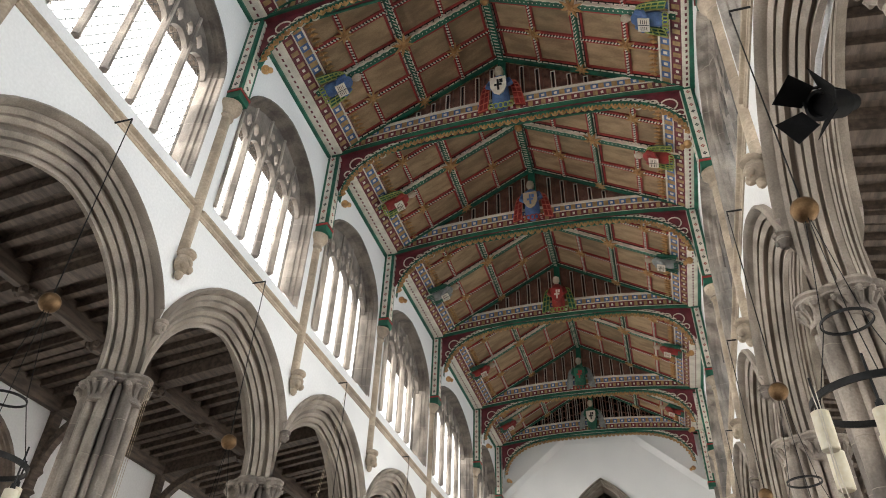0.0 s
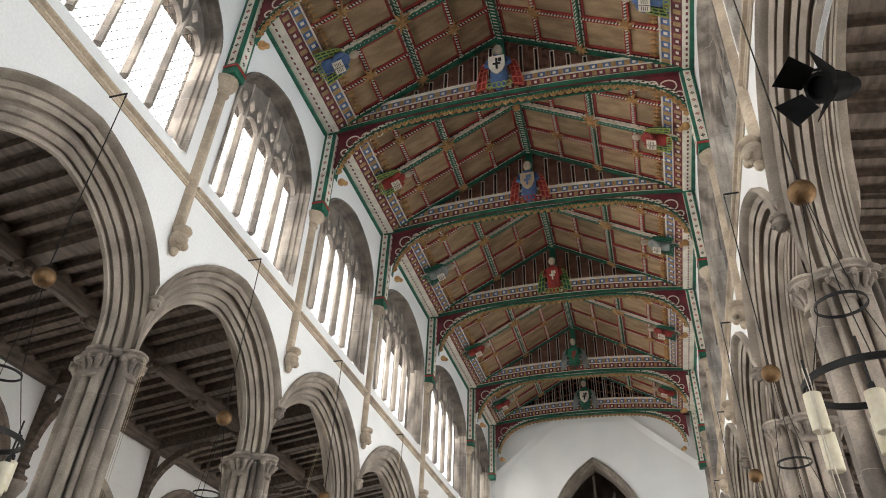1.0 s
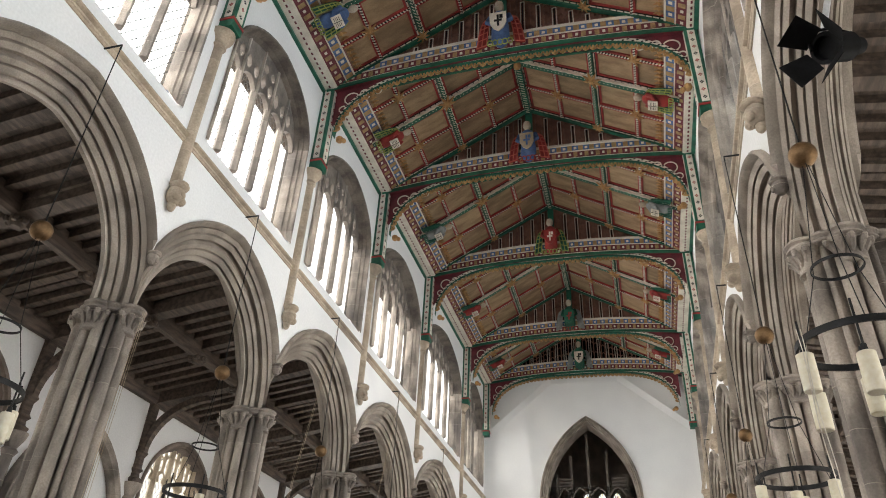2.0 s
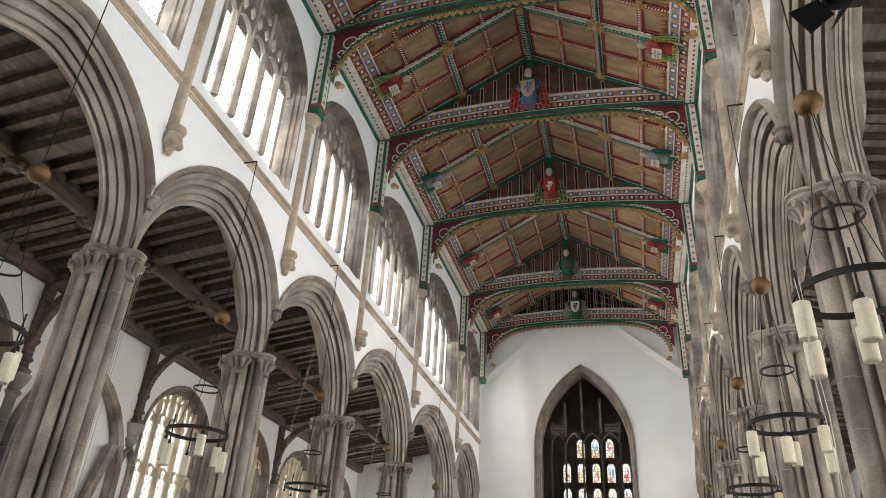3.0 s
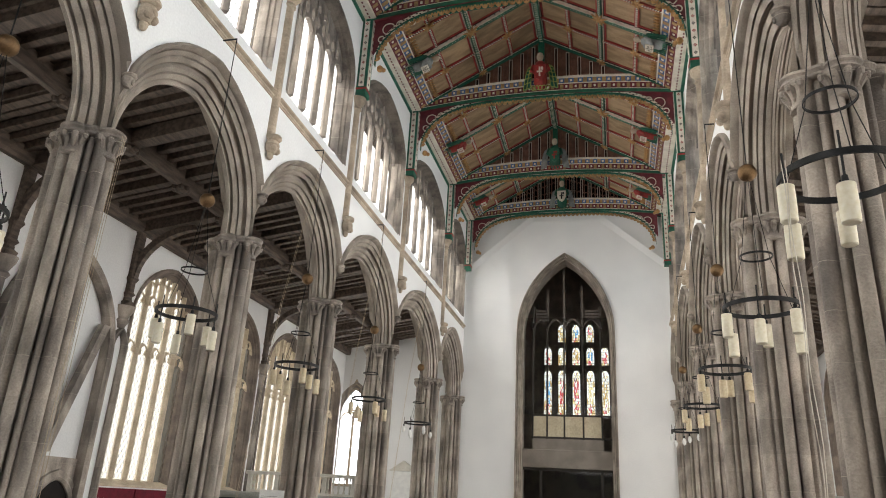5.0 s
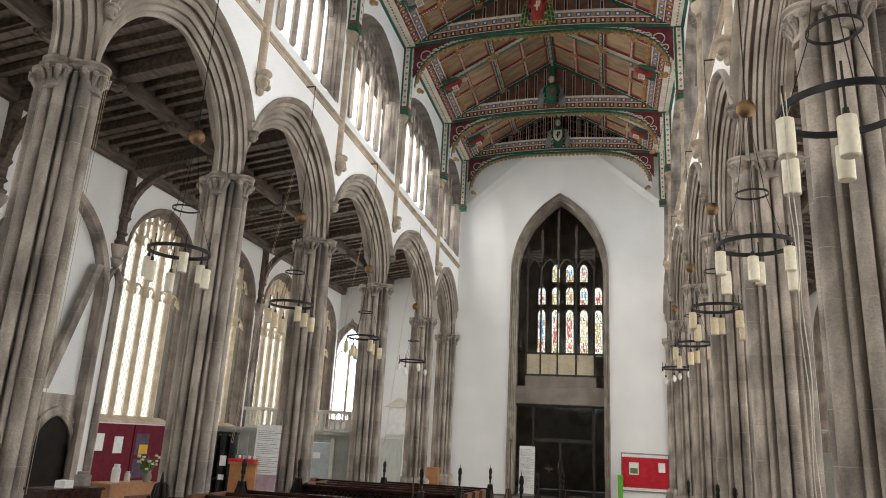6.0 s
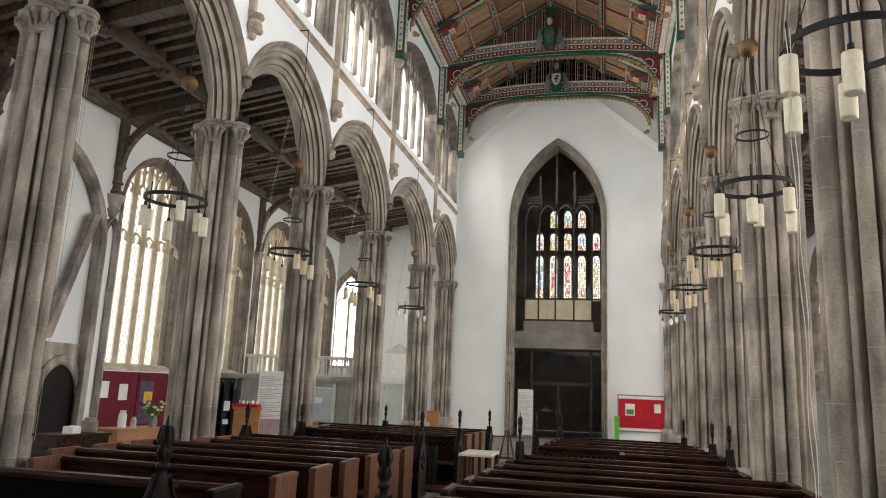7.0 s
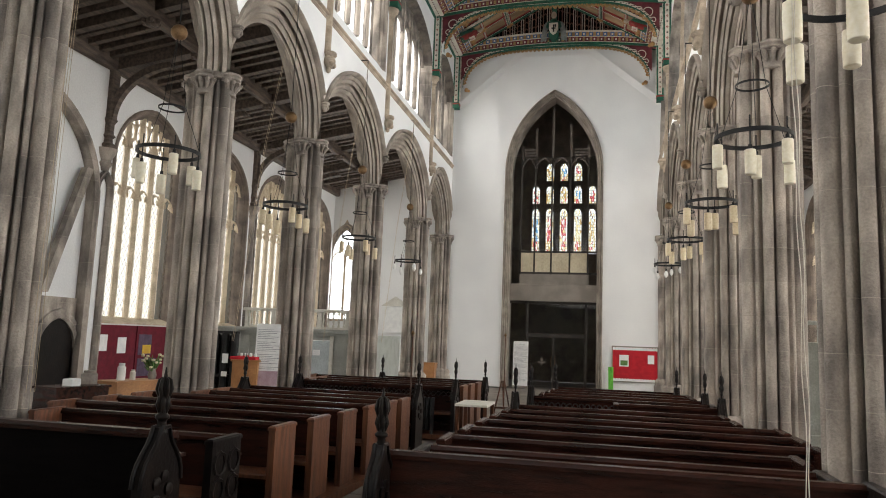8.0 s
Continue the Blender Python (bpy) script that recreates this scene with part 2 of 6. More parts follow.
def pier_plan():
    """A pier: a pair of rolls on each of its four sides, a slim roll in each hollow between."""
    rolls = []
    for px, py in LOBES:
        for k in (-1, 1):
            rolls.append((px + 0.08 * k * (px == 0), py + 0.08 * k * (py == 0), 0.068))
    for sx in (-1, 1):
        for sy in (-1, 1):
            rolls.append((0.21 * sx, 0.145 * sy, 0.036))
    return outline(rolls, 0.14, 320)


def capital_plan(r):
    """The four-lobed outline of a pier's abacus."""
    return outline([(px, py, r) for px, py in LOBES] + [(0.17 * sx, 0.1 * sy, r * 0.9) for sx in (-1, 1) for sy in (-1, 1)], 0.2)


def pier(s, y):
    th = thing("pier", "tall clustered limestone pier with paired shafts and leafy capitals", "pier", "nave piers", "structure", at(s, y, THICK / 2, 0))
    base = Mesh()
    base.loft([[(x, yy, z) for x, yy in capital_plan(r)] for z, r in ((0, 0.22), (0.32, 0.22), (0.36, 0.19), (0.44, 0.185), (0.5, 0.2), (0.54, 0.19), (0.58, 0.15), (0.62, 0.12))], True, True)
    part("base", base, STONE, th)
    sh = Mesh()
    sh.loft([[(x, yy, z) for x, yy in pier_plan()] for z in (0.56, 2.5, 4.4, CAPTOP - 0.1)], True, True)
    part("shaft", sh, STONE, th, "clustered shafts with deep hollows")
    z = CAPTOP - 0.38
    cap, leaves = Mesh(), Mesh()
    for px, py in LOBES:
        # necking, bell and leaf scrolls of one side
        c = (px * 0.97, py * 0.97, z)
        sx, sy = (1.0, 1.25) if py == 0 else (1.25, 1.0)
        cap.lathe((0, 0, 0), [(0.09, 0.0), (0.116, 0.012), (0.12, 0.03), (0.102, 0.045), (0.1, 0.1), (0.108, 0.16), (0.13, 0.22), (0.16, 0.265), (0.165, 0.3)], 16, Matrix.Translation(c) @ Matrix.Diagonal((sx, sy, 1, 1)))
        a0 = math.atan2(py, px)
        for i in range(-2, 3):
            a = a0 + i * 0.62
            dx, dy = math.cos(a) * sx, math.sin(a) * sy
            leaves.tube([(c[0] + q * dx, c[1] + q * dy, z + k) for q, k in ((0.1, 0.09), (0.112, 0.15), (0.145, 0.225), (0.175, 0.235), (0.178, 0.19))], [0.014, 0.034, 0.046, 0.04, 0.016], 7)
    part("capital", cap, STONE, th, "moulded bell capitals")
    part("leaf_carving", leaves, STONE, th, "worn carved leaves round the capital")
    ab = Mesh()
    ab.loft([[(x, yy, CAPTOP + dz) for x, yy in capital_plan(r)] for dz, r in ((-0.12, 0.12), (-0.11, 0.165), (-0.095, 0.18), (-0.075, 0.175), (-0.065, 0.162), (-0.05, 0.166), (-0.03, 0.19), (-0.008, 0.19), (0.015, 0.165))], True, True)
    part("abacus", ab, STONE, th, "lobed moulded abacus")
    return th


def arch_ring(s, ya, yb):
    """The moulded arch of a bay, with its hood."""
    yc, a = (ya + yb) / 2, (yb - ya) / 2 - 0.36
    h = 1.68
    prof = [(0.52, 0.0), (0.52, -0.07), (0.485, -0.1), (0.45, -0.05), (0.44, 0.05)]
    # facets, grooves and hollows cut along a slanting line from the hood to the soffit
    for t, cut in ((0.0, 0.0), (0.14, 0.0), (0.155, 0.06), (0.19, 0.06), (0.205, 0.0), (0.35, 0.0), (0.37, 0.1), (0.43, 0.12), (0.49, 0.1), (0.51, 0.0), (0.64, 0.0), (0.655, 0.06), (0.69, 0.06), (0.705, 0.0), (0.86, 0.0), (0.88, 0.07), (0.94, 0.07), (0.96, 0.0), (1.0, -0.02)):
        prof.append((0.42 - 0.42 * t + cut * 0.75, 0.02 + (THICK / 2 - 0.04) * t + cut * 0.6))
    prof = prof + [(r, THICK - v) for r, v in reversed(prof)]
    m = Mesh()
    half = (yb - ya) / 2
    # neighbouring hoods end against one another over the pier
    stilt = lambda line: [(line[0][0], CAPTOP - SPRING)] + line + [(line[-1][0], CAPTOP - SPRING)]
    curves = [[at(s, yc + max(-half, min(half, u)), v if abs(u) < half else min(max(v, 0.03), THICK - 0.03), SPRING + z) for u, z in stilt(arch(a + r, h + r * 1.15, 14))] for r, v in prof]
    m.loft([list(c) for c in zip(*curves)], False)
    return tagged(part("arcade_arch", m, ARCHSTONE), "pointed limestone arch with deep layered mouldings and hood", "arch", "nave arches", "structure")


def face_strip(m, s, v, lower, top):
    """Fills a wall's face between a lower outline and a level top."""
    for (u0, z0), (u1, z1) in zip(lower[:-1], lower[1:]):
        if u1 - u0 > 1e-5:
            m.add([at(s, u0, v, z0), at(s, u1, v, z1), at(s, u1, v, top), at(s, u0, v, top)], [(0, 1, 2, 3)])


def arcade_wall(s, name):
    low = Mesh()
    for v in (0.0, THICK):
        for ya, yb in BAYS:
            yc, a = (ya + yb) / 2, (yb - ya) / 2 - 0.36
            low_line = [(min(max(yc + u, ya), yb), SPRING + z) for u, z in arch(a + 0.47, 1.68 + 0.47 * 1.15, 18)]
            face_strip(low, s, v, low_line, STRING)
    part("wall_" + name + "_arcade", low, PLASTER, smooth=0)
    ob = bpy.data.objects["wall_" + name + "_arcade"]
    tagged(ob, "white limewashed wall over the nave arches", "wall", kind="structure")


WSILL, WSPR, WTOP = 9.4, 11.75, 12.95


def window_shape(yc, a, sill, spr, rise, n=8):
    return [(yc - a, sill)] + [(yc + u, spr + z) for u, z in arch(a, rise, n)] + [(yc + a, sill)]


def clerestory(s, name):
    up = Mesh()
    for ya, yb in BAYS:
        yc, a = (ya + yb) / 2, (yb - ya) / 2 - 0.4
        for v, aa, sill, rise in ((0.0, a, WSILL, 1.28), (0.5, a + 0.22, 9.7, 1.6)):
            shape = window_shape(yc, aa, sill, WSPR, rise)
            # piers beside the opening, then below the sill, then over the arch
            for u0, u1 in ((ya, yc - aa), (yc + aa, yb)):
                up.add([at(s, u0, v, STRING), at(s, u1, v, STRING), at(s, u1, v, EAVES + 0.3), at(s, u0, v, EAVES + 0.3)], [(0, 1, 2, 3)])
            up.add([at(s, yc - aa, v, STRING), at(s, yc + aa, v, STRING), at(s, yc + aa, v, sill), at(s, yc - aa, v, sill)], [(0, 1, 2, 3)])
            face_strip(up, s, v, shape[1:-1], EAVES + 0.3)
        # the white sloping sill
        up.add([at(s, yc - a, 0, WSILL), at(s, yc + a, 0, WSILL), at(s, yc + a - 0.08, 0.4, 9.88), at(s, yc - a + 0.08, 0.4, 9.88)], [(0, 1, 2, 3)])
        up.add([at(s, ya, 0.5, STRING), at(s, yb, 0.5, STRING), at(s, yb, THICK, STRING), at(s, ya, THICK, STRING)], [(0, 1, 2, 3)])
    ob = part("wall_" + name + "_clerestory", up, PLASTER, smooth=0)
    tagged(ob, "white limewashed upper wall with sloping window sills", "wall", kind="structure")


GLASS = bpy.data.materials.new("leaded_clear_glass")
GLASS.use_nodes = True
_n, _l = GLASS.node_tree.nodes, GLASS.node_tree.links
_b = _n["Principled BSDF"]
_b.inputs["Base Color"].default_value = (0.05, 0.0505, 0.047, 1)
_b.inputs["Transmission Weight"].default_value, _b.inputs["Roughness"].default_value, _b.inputs["IOR"].default_value = 1.0, 0.03, 1.02
# diamond lead lines
_tc, _sx = _n.new("ShaderNodeTexCoord"), _n.new("ShaderNodeSeparateXYZ")
_l.new(_tc.outputs["Object"], _sx.inputs[0])
_lead = None
for _sg in (1, -1):
    _m1, _m2, _m3, _m4 = (_n.new("ShaderNodeMath") for _ in range(4))
    _m1.operation, _m1.inputs[1].default_value = "MULTIPLY", 0.62 * _sg
    _l.new(_sx.outputs[2], _m1.inputs[0])
    _m2.operation = "ADD"
    _l.new(_sx.outputs[1], _m2.inputs[0])
    _l.new(_m1.outputs[0], _m2.inputs[1])
    _m3.operation, _m3.inputs[1].default_value = "PINGPONG", 0.07
    _l.new(_m2.outputs[0], _m3.inputs[0])
    _m4.operation, _m4.inputs[1].default_value = "LESS_THAN", 0.008
    _l.new(_m3.outputs[0], _m4.inputs[0])
    if _lead is None:
        _lead = _m4
    else:
        _mx = _n.new("ShaderNodeMath")
        _mx.operation = "MAXIMUM"
        _l.new(_lead.outputs[0], _mx.inputs[0])
        _l.new(_m4.outputs[0], _mx.inputs[1])
        _lead = _mx
_df, _ms = _n.new("ShaderNodeBsdfDiffuse"), _n.new("ShaderNodeMixShader")
_df.inputs["Color"].default_value = (0.12, 0.12, 0.12, 1)
_l.new(_lead.outputs[0], _ms.inputs[0])
_l.new(_b.outputs[0], _ms.inputs[1])
_l.new(_df.outputs[0], _ms.inputs[2])
_l.new(_ms.outputs[0], _n["Material Output"].inputs["Surface"])


AISLEGLASS = GLASS.copy()
AISLEGLASS.name = "cream_leaded_glass"
AISLEGLASS.node_tree.nodes["Principled BSDF"].inputs["Base Color"].default_value = (0.034, 0.0315, 0.0245, 1)


def traceried_window(s, yc, a, face, depth, sill0, sill1, spr, rise, lights, group, material, heads, transom=None, number=0):
    """A stone window: moulded jambs and arch, mullions, tracery heads, glazing and lead lines. face: depth of the wall's face."""
    th = thing("window_%d" % number, "pointed stone window with %d bright clear-glazed lights and tracery" % lights, "window", group, "structure")
    P = lambda u, v, z: at(s, u, face + v, z)
    fr = Mesh()
    plate = transom is None
    ai = a - (0.08 if plate else 0.13)
    drop = 0.1 if plate else 0.15
    rings = []
    for aa, v, dz in ((a + 0.06, -0.015, 0.06), (a + 0.04, -0.05, 0.04), (a, -0.045, 0.0), (a - 0.01, 0.05, -0.015), (a - 0.035, 0.07, -0.03), (a - 0.04, 0.15, -0.04), (a - 0.065, 0.17, -0.06), (ai, 0.24, -0.1), (ai, depth + 0.12, -0.1)) if plate else ((a + 0.10, -0.015, 0.10), (a + 0.06, -0.05, 0.06), (a, -0.04, 0.0), (a - 0.02, 0.02, -0.02), (a - 0.05, 0.03, -0.04), (a - 0.06, 0.09, -0.06), (a - 0.09, 0.1, -0.08), (ai + 0.015, 0.16, -0.12), (ai, 0.18, -0.15), (ai, depth + 0.12, -0.15)):
        sl = sill0 + (sill1 - sill0) * min(max(v / depth, 0), 1)
        rings.append([P(u, v, z) for u, z in window_shape(yc, aa, sl, spr, rise + dz, 10)])
    secs = [list(c) for c in zip(*rings)]
    fr.loft(secs[1:-1] if plate else secs, False)
    # north arch heads darkened by colour for shade; jambs below stay paler
    part("frame", fr, WINSTONE if not plate else SHADESTONE if s < 0 else STONE, th)
    if plate:
        for q in (secs[:2], secs[-2:]):
            jm = Mesh()
            jm.loft(q, False)
            part("jamb", jm, STONE, th, "paler stone jamb")
    top = lambda u: spr + max(0.0, np.interp(u - yc, [p[0] for p in arch(ai, rise - drop, 12)], [p[1] for p in arch(ai, rise - drop, 12)]))
    w = 2 * ai / lights
    for i in range(1, lights):
        u = yc - ai + w * i
        m = Mesh()
        g_ = 0.068 if transom is None else 0.078
        sec = [(-g_, 0.0), (-0.02, -0.08), (0.02, -0.08), (g_, 0.0), (0.02, 0.08), (-0.02, 0.08)]
        m.loft([[P(u + p, depth + q, z) for p, q in sec] for z in (sill1, top(u) + 0.02)], True, True)
        part("mullion", m, STONE if plate else material, th)
    tr = Mesh()
    if plate:
        # pierced stone head: solid between the lights' heads and the arch, with dagger slots
        peak = w * 0.56
        hx, hz = zip(*arch(w / 2 - 0.03, peak, 8))
        for i in range(lights):
            uc = yc - ai + w * (i + 0.5)
            for sg in (-1, 1):
                ug, n = uc + sg * w * 0.25, 12
                z1 = heads + peak + 0.04
                z2 = min(z1 + 0.32, top(ug + (w * 0.2 if ug > yc else -w * 0.2)) - 0.07)
                z3, z4 = z2 + 0.09, min(z2 + 0.36, top(ug) - 0.16)
                cols = []
                for k in range(n + 1):
                    u = ug + w * 0.25 * (2 * k / n - 1)
                    d = max(0.0, 1 - (abs(u - ug) / (w * 0.14)) ** 2) ** 0.7
                    tp = top(u) + 0.03
                    hd = heads + float(np.interp(u - uc, hx, hz)) if abs(u - uc) < w / 2 - 0.03 else heads
                    mid, m2 = (z1 + z2) / 2, (z3 + z4) / 2
                    g1 = max(z2 - z1, 0.0) / 2 * d
                    g2 = max(z4 - z3, 0.0) / 2 * d * (z4 - z3 > 0.1 and i == lights // 2) * 0.8
                    c = [hd, mid - g1, mid + g1 * 1.15, m2 - g2, m2 + g2, tp]
                    cols.append([u] + [min(max(q, hd), tp) for q in c])
                for lo, hi in ((1, 2), (3, 4), (5, 6)):
                    tr.loft([[P(c[0], depth + q, z) for q, z in ((-0.05, c[lo]), (0.05, c[lo]), (0.05, c[hi]), (-0.05, c[hi]))] for c in cols], True, True)
    def bar(pts, r=0.035):
        r = r if transom is None else r * 1.6
        tr.loft([[P(u + p * r, depth + q * 0.05, z + o * r) for p, q, o in ((-1, 0, 0), (0, -1, -0.6), (1, 0, 0), (0, 1, 0.6))] for u, z in pts], True, True)
    rows = [(heads, w)] + ([(transom, w)] if transom else [])
    rows = [] if plate else rows
    for hz, ww in rows:
        for i in range(lights):
            uc = yc - ai + w * (i + 0.5)
            if top(uc) > hz + 0.1:
                bar([(uc + u, min(hz + z, top(uc + u * 0.98))) for u, z in arch(w / 2 - 0.03, w * 0.62, 6)], 0.032)
                for sg in (-1, 1):
                    bar([(uc + sg * w * 0.42, hz + 0.02), (uc + sg * w * 0.2, hz + w * 0.12), (uc + sg * w * 0.27, hz + w * 0.38)], 0.018)
    # upper tracery: a bar over the middle of each light, small heads between
    for i in range(lights):
        uc = yc - ai + w * (i + 0.5)
        z0 = heads + w * 0.62
        if top(uc) > z0 + 0.1 and not plate:
            bar([(uc, z0 - 0.03), (uc, top(uc))], 0.028)
            for sg in (-1, 1):
                ug = uc + sg * w * 0.25
                zz = z0 + (top(ug) - z0) * 0.45
                if top(ug) > zz + 0.12:
                    bar([(ug + u, min(zz + z, top(ug + u))) for u, z in arch(w * 0.24, w * 0.34, 4)], 0.024)
    part("tracery", tr, SHADESTONE if plate else material, th)
    if not plate:
        si = Mesh()
        si.loft([[P(u, v, z) for v, z in ((-0.06, sill0 - 0.05), (-0.06, sill0), (depth + 0.08, sill1 + 0.02), (depth + 0.08, sill0 - 0.05))] for u in (yc - a - 0.06, yc + a + 0.06)], True, True)
        part("sill", si, material, th, "sloping cream stone sill")
    gl = Mesh()
    outline = window_shape(yc, ai, sill1, spr, rise - drop, 10)
    gl.add([P(u, depth + 0.06, z) for u, z in outline], [tuple(range(len(outline)))])
    g = part("glazing", gl, GLASS if plate else AISLEGLASS, th, "clear leaded glass", 0)
    g.visible_shadow = False
    return th


numbers = iter(range(1, 99))
for s, name in SIDES:
    arcade_wall(s, name)
    clerestory(s, name)
    for y in PIERS:
        pier(s, y)
    for ya, yb in BAYS:
        arch_ring(s, ya, yb)
        yc, a = (ya + yb) / 2, (yb - ya) / 2 - 0.4
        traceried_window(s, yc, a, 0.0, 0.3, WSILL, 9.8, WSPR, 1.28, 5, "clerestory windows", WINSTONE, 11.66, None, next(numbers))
        p = at(s, yc, 1.5, 12.1)
        # assumed bay behind the camera included, its lamp fills camera-facing faces
        if yb > -2:
            window_lamp(p, (p[0] - s * 4, p[1], p[2]), yb - ya, 5.0, WIN_NAVE * (yb - ya) / 4 * (2.0 if s < 0 else 0.68) * (0.6 if ya > 14 else 0.85 if ya > 6 else 1.12), (1.0, 0.97, 0.93) if s < 0 else (0.76, 0.9, 1.0))
        st = Mesh()
        st.loft([[at(s, u, v, STRING + z) for v, z in ((0.02, -0.09), (-0.02, -0.09), (-0.03, -0.06), (-0.045, -0.05), (-0.045, -0.02), (-0.03, -0.01), (-0.09, 0.01), (-0.1, 0.035), (0.02, 0.09))] for u in (ya + 0.1, yb - 0.1)], True, True)
        tagged(part("string_course", st, PALE), "moulded stone string course along the wall", "string course", "string courses", "structure")


def wall_shaft(s, y):
    th = thing("wall_shaft", "slim half-round stone wall shaft on a carved head corbel", "shaft", "wall shafts", "structure")
    m = Mesh()
    m.loft([[at(s, y + 0.1 * math.cos(t), 0.02 - 0.13 * math.sin(t), z) for t in [math.pi * i / 8 for i in range(9)]] for z in (8.15, 11.2)], True, True)
    part("shaft", m, PALE, th)
    c = Mesh()
    c.loft([[at(s, y + r * math.cos(t), 0.02 - r * 1.2 * math.sin(t), z) for t in [math.pi * i / 8 for i in range(9)]] for z, r in ((11.1, 0.1), (11.14, 0.14), (11.2, 0.12), (11.3, 0.16), (11.36, 0.21), (11.46, 0.22), (11.48, 0.18))], True, True)
    part("capital", c, PALE, th)
    h = Mesh()
    for dy, dv, z, r, sc in ((0, -0.1, 7.98, 0.15, (0.9, 0.9, 1.15)), (0, -0.12, 8.14, 0.15, (1.0, 0.9, 0.6)), (0.06, -0.17, 7.9, 0.07, (1, 1, 1)), (-0.06, -0.17, 7.92, 0.07, (1, 1, 1)), (0, -0.2, 7.98, 0.06, (0.7, 1, 1.2)), (0, -0.08, 7.8, 0.08, (0.8, 0.8, 1.2))):
        h.ball(at(s, y + dy, dv, z), r, 10, sc)
    part("carved_corbel", h, PALE, th, "weathered carved corbel")
    st = Mesh()
    st.ball(at(s, y, -0.05, SPRING + 0.66), 0.1, 10, (0.9, 0.8, 1.15))
    st.ball(at(s, y, -0.13, SPRING + 0.63), 0.035, 8, (0.8, 0.8, 1.4))
    st.ball(at(s, y, -0.06, SPRING + 0.73), 0.105, 8, (1.05, 0.85, 0.5))
    part("label_stop", st, STONE, th, "small carved head between two arch hoods")


for s, name in SIDES:
    for y in PIERS[:-1]:
        wall_shaft(s, y)


# ---- nave roof ----
EX, EZ = 3.8, 13.98


def slope(s, d, y, n=0.0):
    """A place on a roof slope: d from eaves 0 to ridge 1, n below its boards."""
    k = math.hypot(EX, RIDGE - EZ)
    return (s * (EX * (1 - d)) - s * n * (RIDGE - EZ) / k, y, EZ + (RIDGE - EZ) * d - n * EX / k)


def rib(m, s, d0, y0, d1, y1, w, n0, n1):
    """A straight rib on a slope from (d0, y0) to (d1, y1), w wide, from n0 to n1 below the boards."""
    ln = math.hypot(EX, RIDGE - EZ)
    along = Vector(((d1 - d0) * ln, y1 - y0)).normalized()
    ax, ay = -along.y * w / 2 / ln, along.x * w / 2
    m.loft([[slope(s, d + k * ax, y + k * ay, n) for k, n in ((-1, n0), (1, n0), (1, n1), (-1, n1))] for d, y in ((d0, y0), (d1, y1))], True, True)


